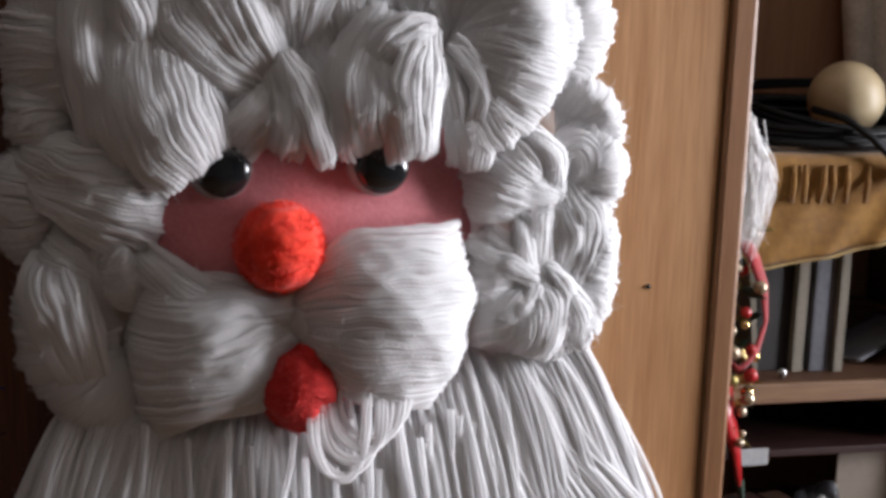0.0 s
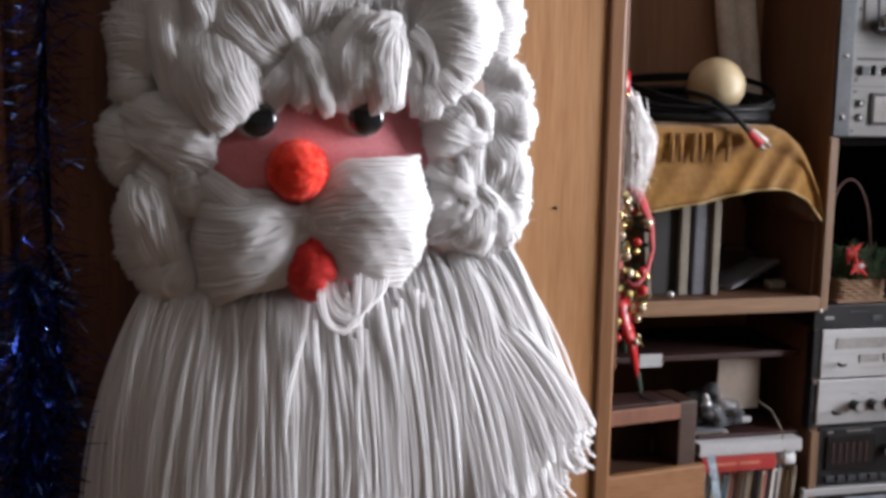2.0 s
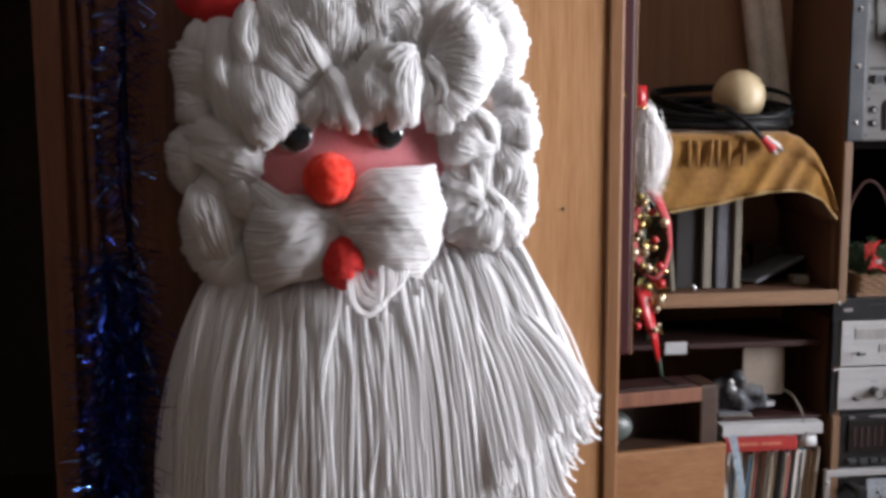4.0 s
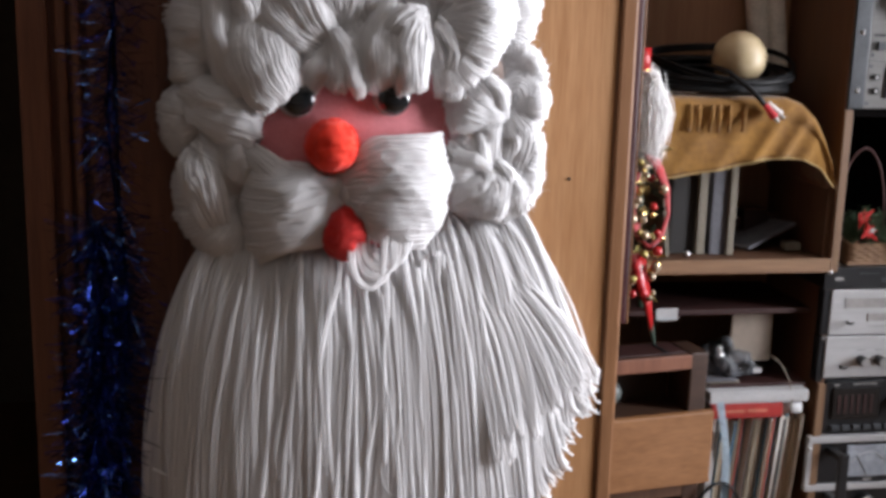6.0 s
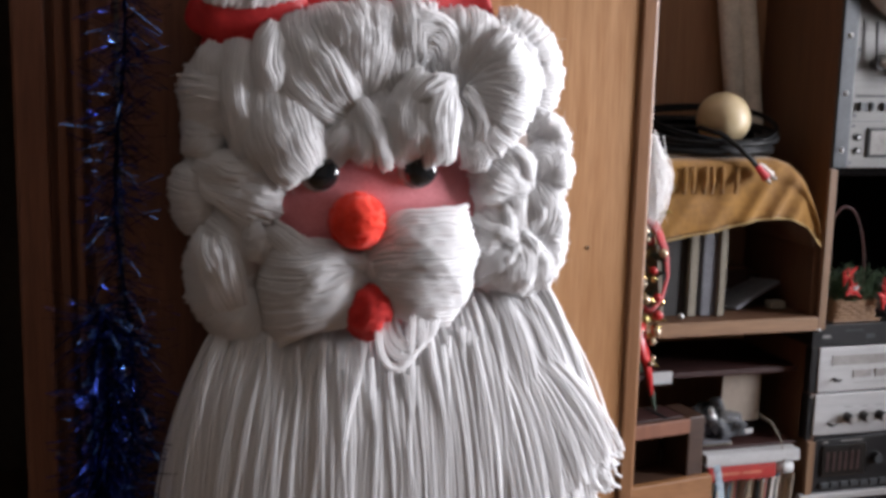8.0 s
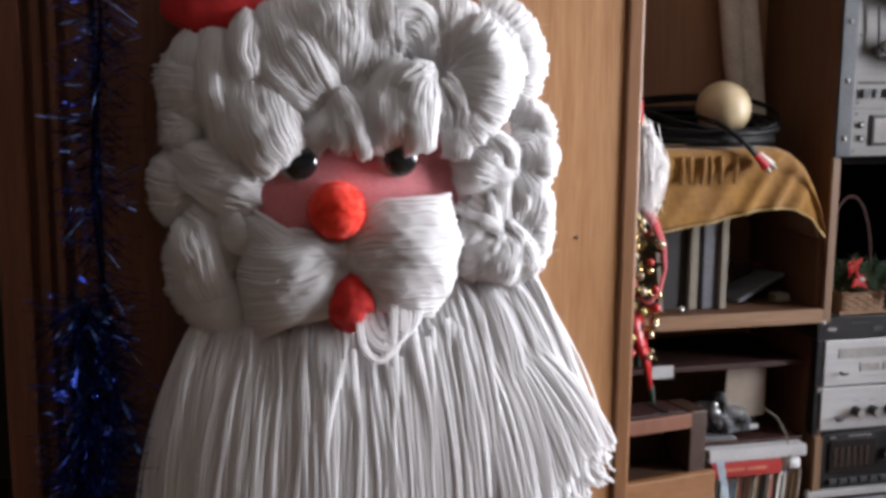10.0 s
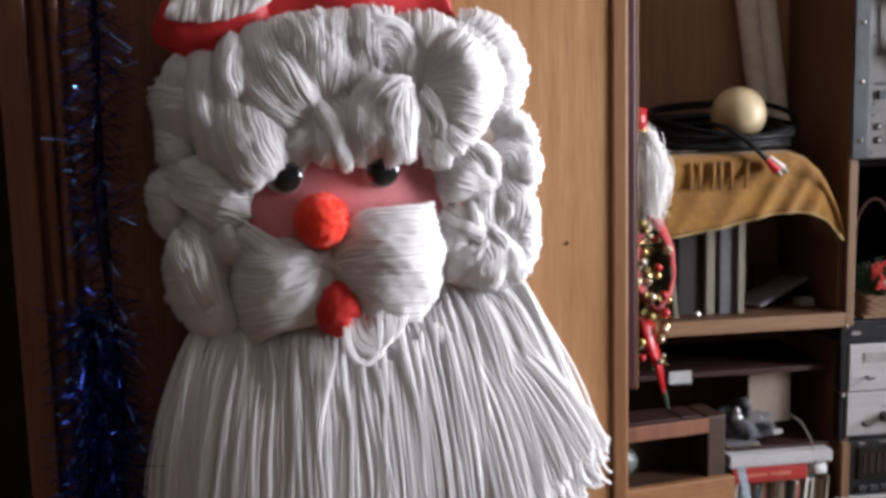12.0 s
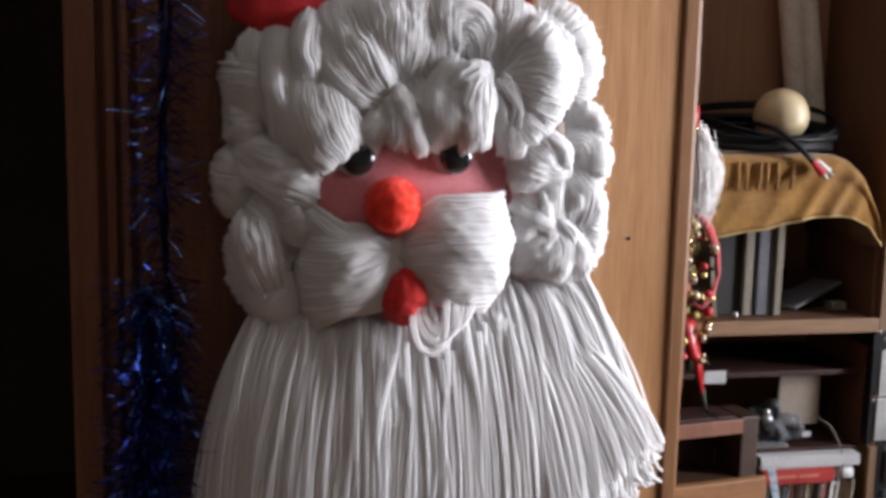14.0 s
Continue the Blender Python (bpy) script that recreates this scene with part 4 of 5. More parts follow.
for x, z, r in ((0.645, 0.972, 0.010), (0.651, 0.961, 0.007), (0.643, 0.985, 0.006)):
    part("metal_piece", ball((x, 1.412, z), r, 16, 10, (0.7, 0.7, 1.1)), SILVER, bag, "shiny metal piece")
part("tag", block(0.690, 0.702, 1.402, 1.4035, 0.954, 0.961, 0.0003, turn=None), PAPER_WHITE, bag, "white tag")
solo("string", sweep([(0.703, 1.40, 0.985), (0.722, 1.39, 0.972), (0.731, 1.379, 0.950), (0.735, 1.374, 0.925), (0.733, 1.373, 0.905)], 0.0009, 6), PAPER, "thin pale string hanging over the books", "string")

# flat books on the records
flat = thing("book", (0.69, 1.45, 0.9215), "white softcover book lying flat", "book", "flat books")
part("cover", block(0.619, 0.7585, 1.3745, 1.545, 0.9352, 0.9375, 0.0008), PAPER_WHITE, flat)
part("cover", block(0.619, 0.7585, 1.3745, 1.545, 0.9215, 0.9235, 0.0008), PAPER_WHITE, flat)
part("spine", block(0.619, 0.7585, 1.3735, 1.3765, 0.9238, 0.935, 0.0008), PAPER_WHITE, flat)
part("pages", block(0.621, 0.757, 1.377, 1.543, 0.9237, 0.935, 0), PAPER, flat, "cream page block")
flat = thing("book", (0.67, 1.45, 0.901), "red hardcover book lying flat", "book", "flat books")
part("cover", block(0.622, 0.7225, 1.373, 1.54, 0.918, 0.921, 0.0008), RED_BOOK, flat)
part("cover", block(0.622, 0.7225, 1.373, 1.54, 0.901, 0.904, 0.0008), RED_BOOK, flat)
part("spine", block(0.622, 0.7225, 1.3715, 1.3745, 0.9042, 0.9178, 0.001), RED_BOOK, flat)
part("pages", block(0.624, 0.7215, 1.375, 1.539, 0.9042, 0.9178, 0), PAPER, flat, "cream page block")
GILT = colour("faded_gilt", (0.42, 0.14, 0.09), 0.5)
for x0, x1 in ((0.640, 0.668), (0.672, 0.700)):
    part("title_bar", block(x0, x1, 1.3708, 1.3714, 0.910, 0.914, 0), GILT, flat, "faded title bar")
roll = thing("tape_roll", (0.735, 1.39, 0.901), "small white roll beside the red book", "roll")
part("roll", smooth(rod((0.728, 1.385, 0.911), (0.752, 1.385, 0.911), 0.0095, seg=24)), PAPER_WHITE, roll)
part("core", rod((0.7525, 1.385, 0.911), (0.7535, 1.385, 0.911), 0.004, seg=16), BLACK, roll)

HUES = ((0.55, 0.52, 0.46), (0.10, 0.22, 0.30), (0.05, 0.13, 0.20), (0.42, 0.36, 0.27), (0.62, 0.60, 0.56), (0.20, 0.15, 0.11), (0.34, 0.26, 0.18), (0.08, 0.06, 0.05), (0.30, 0.07, 0.05), (0.48, 0.44, 0.38))
SLEEVES = [colour("record_sleeve_card", c, 0.55, spread=0.12) for c in HUES]
x = 0.6345
for i in range(26):
    w = random.uniform(0.0026, 0.0056)
    if x + w > 0.773:
        break
    hgt, y0 = 0.306 + random.uniform(-0.008, 0.002), 1.388 + random.uniform(0, 0.012)
    rec = thing("record_sleeve", (x, y0, 0.59), "worn record sleeve standing upright in a row", "record", "row of records")
    t = Matrix.Translation((x, 0, 0.8966)) @ Matrix.Rotation(radians(4.5), 4, "Y") @ Matrix.Translation((-x, 0, -0.8966))
    hue = SLEEVES[(i * 7 + i // 3) % len(SLEEVES)] if i > 3 else SLEEVES[(0, 1, 1, 2)[i]]
    part("sleeve", block(x, x + w, y0, 1.555, 0.5906, 0.5906 + hgt, 0.0009, turn=t, seg=1), hue, rec)
    part("inner_sleeve", block(x + 0.0008, x + w - 0.0008, y0 - 0.0008, y0 - 0.0001, 0.5926, 0.588 + hgt, 0, turn=t), SLEEVES[(i * 3 + 4) % len(SLEEVES)], rec)
    x += w + random.uniform(0.0004, 0.0012)
RIB = colour("pale_blue_ribbon", (0.36, 0.44, 0.50), 0.4)
bm = bmesh.new()
line = [(0.624 + 0.032 * s + 0.004 * math.sin(s * 5), 1.366 - 0.004 * math.sin(s * 9), 0.926 - 0.25 * s) for s in np.linspace(0, 1, 24)]
pairs = [(bm.verts.new(p), bm.verts.new((p[0] + 0.0105, p[1] + 0.002 * math.sin(i * 0.5), p[2] + 0.003))) for i, p in enumerate(line)]
for (a, b), (c, d) in zip(pairs, pairs[1:]):
    bm.faces.new((a, b, d, c)).smooth = True
bmesh.ops.solidify(bm, geom=bm.faces[:], thickness=0.0007)
solo("ribbon", bm, RIB, "pale blue satin ribbon hanging in front of the records", "ribbon")
solo("paper_sheet", block(0.618, 0.6275, 1.369, 1.373, 0.72, 0.885, 0.0006), PAPER_WHITE, "folded white paper sheet beside the records", "paper")

loop_line = [(0.635 + 0.030 * math.cos(a), 1.362 + 0.004 * math.sin(2 * a), 0.781 + 0.034 * math.sin(a)) for a in np.linspace(0, 2 * math.pi, 40)]
solo("cable_loop", sweep(loop_line, 0.0022, 8), RUBBER, "thin black cable loop hanging before the records", "cable")

# ---- drawer unit, set a little askew ----
T = Matrix.Translation((0.6085, 1.366, 0)) @ Matrix.Rotation(radians(9), 4, "Z")
unit = thing("drawer_unit", (0.45, 1.40, 0), "low wooden drawer unit with an open top bay", "drawers")
part("top", block(-0.36, -0.0255, 0.001, 0.055, 0.9775, 0.9955, 0.0015, turn=T), SHADED_WOOD, unit)
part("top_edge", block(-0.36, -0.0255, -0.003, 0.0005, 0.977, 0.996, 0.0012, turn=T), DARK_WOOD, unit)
part("side", block(-0.025, 0.0, 0.0, 0.055, 0.0, 0.997, 0.002, turn=T), SHADED_WOOD, unit)
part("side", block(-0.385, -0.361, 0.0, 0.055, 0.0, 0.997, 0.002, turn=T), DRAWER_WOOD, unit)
part("back", block(-0.36, -0.0255, 0.056, 0.064, 0.0, 0.995, 0.001, turn=T), SHADED_WOOD, unit)
drawer = part("drawer", block(-0.36, 0.005, -0.016, -0.004, 0.822, 0.921, 0.0018, turn=T), DRAWER_WOOD, unit, "honey-coloured drawer front")
part("top_lip", block(-0.36, 0.005, -0.0035, 0.0, 0.912, 0.9185, 0.001, turn=T), DARK_WOOD, drawer)
part("divider", block(-0.36, -0.0255, 0.0, 0.055, 0.80, 0.815, 0.001, turn=T), SHELF_WOOD, unit)
part("drawer", block(-0.36, -0.027, -0.014, -0.004, 0.45, 0.70, 0.0018, turn=T), DRAWER_WOOD, unit, "honey-coloured drawer front")
GLASSY = colour("grey_green_glaze", (0.06, 0.07, 0.064), 0.4)
bowl = thing("bowl", (0.485, 1.37, 0.922), "grey-green glazed bowl inside the open bay", "bowl")
part("bowl", smooth(ball(T @ Vector((-0.142, 0.032, 0.943)), 0.025, 28, 16, (1.3, 0.75, 0.9))), GLASSY, bowl)
part("foot", rod(T @ Vector((-0.142, 0.032, 0.9186)), T @ Vector((-0.142, 0.032, 0.924)), 0.014, seg=20), GLASSY, bowl)
part("bay_floor", block(-0.36, -0.0255, 0.001, 0.055, 0.909, 0.918, 0.001, turn=T), SHADED_WOOD, unit)
tray = thing("folder", (0.52, 1.36, 0.996), "dark folder lying on the drawer unit", "folder")
part("cover", block(-0.20, -0.03, 0.006, 0.05, 0.9962, 0.9982, 0.0006, turn=T), MAROON, tray)
part("elastic", block(-0.06, -0.055, 0.0035, 0.0505, 0.9984, 0.9992, 0.0002, turn=T), BLACK, tray)

# ---- audio equipment ----
def screw(parent, x, z, y=1.384, r=0.0033):
    s = part("screw", smooth(rod((x, y, z), (x, y - 0.0022, z), r, r * 0.7, 14)), SILVER, parent, "silver screw")
    part("slot", block(x - r * 0.6, x + r * 0.6, y - 0.0026, y - 0.0023, z - 0.0003, z + 0.0003, 0), BLACK, s)


def knob(parent, x, z, r, y=1.384, long=0.011, mat=BLACK, cap=SILVER):
    k = part("knob", rod((x, y, z), (x, y - long, z), r, r * 0.92, 22), mat, parent)
    part("cap", rod((x, y - long - 0.0001, z), (x, y - long - 0.0012, z), r * 0.86, r * 0.8, 22), cap, k, "bright knob cap")


def lever(parent, x, z, y=1.384):
    lv = part("lever", rod((x, y, z), (x, y - 0.010, z), 0.0018, 0.0014, 10), BLACK, parent)
    part("tip", sweep([(x - 0.0055, y - 0.0105, z + 0.0008), (x, y - 0.011, z), (x + 0.0055, y - 0.0105, z + 0.0012)], 0.0017, 8), BLACK, lv)


rack = thing("audio_cabinet", (1.0, 1.48, 0), "dark cabinet that holds the audio equipment", "cabinet")
part("side", block(1.215, 1.23, 1.39, 1.575, 0, 2.1, 0.001), SHELF_WOOD, rack)
part("back", block(0.787, 1.2145, 1.56, 1.575, 0, 2.1, 0.001), SHADE_BLACK, rack)
part("shelf_board", block(0.787, 1.2145, 1.40, 1.5595, 1.301, 1.3125, 0.001), SHADE_BLACK, rack)
part("shelf_board", block(0.787, 1.2145, 1.40, 1.5595, 0.70, 0.715, 0.001), SHADE_BLACK, rack)
# thin black sheet over the upright, for the shade inside the niche
part("niche_shade", block(0.7868, 0.7876, 1.40, 1.5595, 1.112, 1.3, 0), SHADE_BLACK, rack)

deck = thing("tape_deck", (1.0, 1.46, 1.3127), "grey reel-to-reel tape deck with dark side rail", "tape deck")
part("chassis", block(0.80, 1.21, 1.392, 1.55, 1.3127, 1.74, 0.001), DARK_METAL, deck)
part("faceplate", block(0.8005, 1.21, 1.385, 1.3915, 1.3127, 1.74, 0.0015), GREY_PLATE, deck)
part("side_rail", block(0.7775, 0.7995, 1.381, 1.40, 1.3127, 1.74, 0.0015), DARK_METAL, deck, "dark metal side rail")
for z in (1.336, 1.409, 1.482):
    screw(deck, 0.7885, z, 1.381)
part("slot", block(0.806, 1.19, 1.3843, 1.3848, 1.4045, 1.4075, 0), BLACK, deck)
part("seam", block(0.801, 1.20, 1.3843, 1.3848, 1.3730, 1.3738, 0), DARK_METAL, deck)
for x, w in ((0.811, 0.012), (0.8285, 0.005), (0.846, 0.012), (0.868, 0.012), (0.89, 0.012)):
    part("button", block(x, x + w, 1.3805, 1.3848, 1.387, 1.398, 0.001), DARK_METAL, deck)
meter = part("meter_window", block(0.828, 0.905, 1.382, 1.3848, 1.3265, 1.3655, 0.0015), BLACK, deck, "framed meter window")
part("glass", block(0.832, 0.901, 1.3812, 1.3818, 1.3305, 1.3615, 0.0003), DIAL, meter)
for x, z, r in ((0.814, 1.353, 0.0045), (0.8145, 1.3355, 0.0045)):
    so = part("socket", rod((x, 1.3848, z), (x, 1.382, z), r, r, 18), BLACK, deck)
    part("contact", rod((x, 1.3819, z), (x, 1.3812, z), r * 0.45, r * 0.45, 12), SILVER, so)
for x, z in ((0.8065, 1.381), (0.806, 1.367), (0.8045, 1.3195), (0.806, 1.465)):
    part("small_hole", rod((x, 1.3848, z), (x, 1.3842, z), 0.0024, 0.0024, 12), DARK_METAL, deck)
arm = part("tension_arm", rod((0.823, 1.376, 1.50), (0.827, 1.376, 1.437), 0.0016, seg=10), BLACK, deck, "thin black tension arm")
part("pivot", rod((0.8285, 1.3848, 1.446), (0.8285, 1.370, 1.446), 0.0062, seg=20), DARK_METAL, arm)
guide = part("tape_guide", smooth(rod((0.842, 1.3848, 1.450), (0.842, 1.366, 1.450), 0.0095, 0.0085, 24)), SILVER, deck, "bright steel tape guide")
part("cap", ball((0.842, 1.3655, 1.450), 0.0075, 18, 10, (1, 0.5, 1)), SILVER, guide)
part("link", smooth(rod((0.829, 1.370, 1.447), (0.842, 1.370, 1.450), 0.0045, seg=14)), SILVER, guide)
part("head_cover", smooth(rod((0.868, 1.3848, 1.447), (0.868, 1.358, 1.447), 0.018, seg=6)), BLACK, deck, "black head cover")
reel = part("reel", smooth(rod((0.875, 1.374, 1.585), (0.875, 1.366, 1.585), 0.090, seg=64)), DIAL, deck, "grey tape reel")
part("hub", rod((0.875, 1.366, 1.585), (0.875, 1.352, 1.585), 0.022, seg=32), SILVER, reel)
for a in (0.4, 2.5, 4.6):
    part("opening", rod((0.875 + 0.05 * math.cos(a), 1.3659, 1.585 + 0.05 * math.sin(a)), (0.875 + 0.05 * math.cos(a), 1.3652, 1.585 + 0.05 * math.sin(a)), 0.02, seg=24), DARK_METAL, reel)

timer = thing("equaliser", (1.0, 1.47, 1.073), "flat black audio unit on top of the receiver", "audio unit")
part("case", block(0.772, 1.205, 1.388, 1.55, 1.0735, 1.1035, 0.002), BLACK, timer)
part("faceplate", block(0.770, 1.205, 1.383, 1.3875, 1.0735, 1.1035, 0.001), BLACK, timer)
screw(timer, 0.7775, 1.0975, 1.383)
part("badge", block(0.785, 0.797, 1.3822, 1.3828, 1.086, 1.090, 0), DIAL, timer)
for x in (0.852, 0.905, 0.96):
    part("key", block(x, x + 0.014, 1.3815, 1.3829, 1.083, 1.089, 0.0005), DARK_METAL, timer)
part("legend_bar", block(0.82, 0.848, 1.3824, 1.3829, 1.094, 1.0955, 0), DARK_METAL, timer)

tuner = thing("tuner", (1.0, 1.47, 1.010), "silver-faced radio tuner with a grey dial", "tuner")
part("case", block(0.7835, 1.20, 1.39, 1.55, 1.0105, 1.073, 0.001), DARK_METAL, tuner)
part("faceplate", block(0.7835, 1.205, 1.383, 1.3895, 1.0105, 1.0725, 0.0012), ALU, tuner)
part("side_rail", block(0.7725, 0.783, 1.385, 1.40, 1.0105, 1.0725, 0.001), BLACK, tuner)
part("dial", block(0.803, 1.18, 1.3818, 1.3828, 1.0475, 1.0615, 0.0004), DIAL, tuner, "long grey dial glass")
for x in (0.837, 0.871, 0.907):
    part("indicator", block(x, x + 0.029, 1.3815, 1.3828, 1.0295, 1.040, 0.0004), DIAL, tuner)
lever(tuner, 0.808, 1.0285)
part("legend_bar", block(0.84, 0.93, 1.3824, 1.3829, 1.0215, 1.0225, 0), DIAL, tuner)

amp = thing("amplifier", (1.0, 1.47, 0.952), "silver-faced amplifier with a row of knobs", "amplifier")
part("case", block(0.7835, 1.20, 1.39, 1.55, 0.9455, 1.0095, 0.001), DARK_METAL, amp)
part("faceplate", block(0.7805, 1.205, 1.3805, 1.3895, 0.9515, 1.0085, 0.0012), ALU, amp)
part("side_rail", block(0.7715, 0.780, 1.383, 1.40, 0.9455, 1.0085, 0.001), BLACK, amp)
screw(amp, 0.7758, 1.006, 1.383, 0.0028)
lever(amp, 0.803, 0.9675, 1.381)
for i in range(7):
    knob(amp, 0.832 + 0.0255 * i, 0.9755, 0.0068, 1.3805, 0.014)
for i in range(4):
    part("legend_bar", block(0.826 + 0.0255 * i, 0.838 + 0.0255 * i, 1.3798, 1.3803, 0.989, 0.990, 0), DIAL, amp)

cass = thing("cassette_deck", (1.0, 1.47, 0.869), "black cassette deck with a smoked window", "cassette deck")
part("case", block(0.79, 1.20, 1.39, 1.55, 0.8695, 0.945, 0.001), BLACK, cass)
part("faceplate", block(0.7875, 1.205, 1.384, 1.3895, 0.8695, 0.9445, 0.0015), BLACK, cass)
door = part("cassette_window", block(0.799, 0.868, 1.381, 1.3838, 0.892, 0.935, 0.0012), SMOKED, cass, "smoked cassette window")
for i in range(6):
    part("rib", block(0.806 + i * 0.0095, 0.8095 + i * 0.0095, 1.3802, 1.3808, 0.899, 0.926, 0), MAROON, door)
for i in range(8):
    part("key", block(0.80 + i * 0.0155, 0.812 + i * 0.0155, 1.380, 1.3838, 0.875, 0.882, 0.0008), DARK_METAL, cass)
part("legend_bar", block(0.80, 0.808, 1.3832, 1.3838, 0.9385, 0.9405, 0), DIAL, cass)
part("legend_bar", block(0.828, 0.862, 1.3832, 1.3838, 0.9395, 0.941, 0), DIAL, cass)
knob(cass, 0.885, 0.913, 0.008, 1.384, 0.008, BLACK, DARK_METAL)

power = thing("power_amplifier", (1.0, 1.47, 0.715), "black power amplifier with meters and silver rails", "amplifier")
part("case", block(0.79, 1.20, 1.39, 1.55, 0.716, 0.8685, 0.001), BLACK, power)
for z0, z1 in ((0.858, 0.8675), (0.788, 0.7965)):
    part("rail", block(0.7685, 1.205, 1.379, 1.3895, z0, z1, 0.001), ALU, power, "silver face rail")
part("side_rail", block(0.7685, 0.776, 1.381, 1.389, 0.797, 0.8575, 0.0008), ALU, power, "silver side rail")
part("faceplate", block(0.7765, 1.205, 1.384, 1.3895, 0.797, 0.8575, 0.001), BLACK, power)
part("faceplate", block(0.7765, 1.205, 1.384, 1.3895, 0.716, 0.7875, 0.001), BLACK, power)
screw(power, 0.7722, 0.849, 1.381, 0.0028)
hnd = part("handle", block(0.797, 0.812, 1.345, 1.352, 0.775, 0.855, 0.003), BLACK, power, "black rack handle")
for z in (0.782, 0.846):
    part("post", block(0.799, 0.810, 1.3525, 1.3838, z - 0.004, z + 0.004, 0.001), BLACK, hnd)
for x in (0.828, 0.925):
    mt = part("meter", block(x, x + 0.065, 1.3815, 1.3838, 0.806, 0.852, 0.0012), METER, power, "pale blue level meter")
    part("needle", rod((x + 0.032, 1.3808, 0.810), (x + 0.014, 1.3808, 0.838), 0.0005, seg=6), BLACK, mt)
    part("scale", sweep([(x + 0.0325 + 0.027 * math.cos(a), 1.3811, 0.815 + 0.027 * math.sin(a)) for a in np.linspace(0.5, 2.64, 14)], 0.0006, 6), PAPER_WHITE, mt)
part("legend_bar", block(0.856, 0.870, 1.3832, 1.3838, 0.800, 0.802, 0), DIAL, power)
knob(power, 0.86, 0.77, 0.012, 1.384, 0.012, BLACK, SILVER)

# ---- flower basket on the audio unit ----
WICKER = surface("straw_wicker", (0.176, 0.096, 0.048), (0.288, 0.176, 0.1), 60, rough=0.7, bump=0.3)
NEEDLE = surface("artificial_fir_green", (0.018, 0.045, 0.018), (0.05, 0.10, 0.04), 50, rough=0.6)
PETAL = colour("red_silk_petal", (0.55, 0.02, 0.02), 0.6)
basket = thing("flower_basket", (0.842, 1.42, 1.1037), "small wicker basket with fir twigs and red flowers", "basket")
part("base", block(0.806, 0.880, 1.392, 1.45, 1.1037, 1.108, 0.002), WICKER, basket)
for j in range(6):
    z = 1.1095 + 0.0042 * j
    loop_pts = []
    for i in range(61):
        a = 2 * math.pi * i / 60
        sq = 1 / max(abs(math.cos(a)), abs(math.sin(a))) ** 0.75
        loop_pts.append((0.843 + 0.034 * sq * math.cos(a), 1.421 + 0.026 * sq * math.sin(a) + 0.0012 * math.sin(i * 1.57 + j * math.pi), z))
    part("woven_band", sweep(loop_pts, 0.0023, 6), WICKER, basket)
for i in range(14):
    a = 2 * math.pi * i / 14
    sq = 1 / max(abs(math.cos(a)), abs(math.sin(a))) ** 0.75
    part("stake", rod((0.843 + 0.034 * sq * math.cos(a), 1.421 + 0.026 * sq * math.sin(a), 1.107), (0.843 + 0.034 * sq * math.cos(a), 1.421 + 0.026 * sq * math.sin(a), 1.135), 0.0017, seg=8), WICKER, basket)
HANDLE = colour("reddish_cane", (0.07, 0.02, 0.015), 0.5)
part("handle", sweep([(0.832 + 0.036 * math.cos(a), 1.42, 1.15 + 0.107 * math.sin(a)) for a in np.linspace(-0.25, math.pi + 0.25, 30)], 0.0016, 8), HANDLE, basket, "thin reddish cane handle")
for i in range(40):
    base = Vector((0.843 + random.uniform(-0.03, 0.03), 1.42 + random.uniform(-0.022, 0.018), 1.132))
    way = Vector((random.uniform(-0.8, 0.8), random.uniform(-0.7, 0.3), random.uniform(0.35, 1.0))).normalized()
    size = random.uniform(0.03, 0.052)
    bm = rod(base, base + way * size, 0.0011, 0.0005, 6)
    for k in range(26):
        p = base + way * size * (0.12 + 0.88 * k / 26)
        s = (way.orthogonal().normalized())
        s.rotate(Matrix.Rotation(k * 2.4 + i, 3, way))
        q = p + (s * 0.8 + way * 0.55) * 0.011
        rod(p, q, 0.0006, 0.00025, 4, bm)
    part("fir_twig", bm, NEEDLE, basket)
for x, z, y in ((0.822, 1.168, 1.395), (0.829, 1.15, 1.39), (0.884, 1.150, 1.392), (0.878, 1.137, 1.386)):
    bm = bmesh.new()
    for k in range(7):
        a = k * 0.9 + x * 50
        far = 0.013 + 0.005 * math.sin(k * 2.3 + z * 90)
        rod((x, y, z), (x + far * math.cos(a), y - 0.005, z + far * math.sin(a)), 0.0052, 0.0006, 7, bm)
    fl = part("flower", bm, PETAL, basket, "red silk flower")
    part("heart", ball((x, y - 0.003, z), 0.0024, 10, 6), GOLD, fl)
part("white_bud", ball((0.832, 1.388, 1.152), 0.006, 14, 8, (1, 0.7, 0.7), wob=0.2), PAPER_WHITE, basket, "small white bud")
pot = thing("ornament_pot", (0.905, 1.42, 1.1037), "small round grey pot beside the basket", "pot")
part("pot", ball((0.906, 1.42, 1.1225), 0.0185, 28, 16, (1, 1, 1.0)), GREY_BOOK, pot)
part("neck", rod((0.906, 1.42, 1.139), (0.906, 1.42, 1.147), 0.009, 0.011, 20), GREY_BOOK, pot)

# ---- festive swag hanging beside the red door ----
FUR = surface("white_fur", (0.80, 0.79, 0.78), (0.88, 0.87, 0.86), 60, rough=0.95, bump=0.2, sheen=0.5)
VELVET = surface("dark_red_velvet", (0.22, 0.006, 0.010), (0.38, 0.014, 0.018), 50, rough=0.85, bump=0.25, sheen=0.5)
RED_GLOSS = colour("shiny_red", (0.33, 0.008, 0.010), 0.32)
PEARL = colour("champagne_pearl", (0.391, 0.315, 0.221), 0.22, 0.6)
GREEN_GOLD = colour("gilded_leaf", (0.34, 0.28, 0.10), 0.35, 0.7)
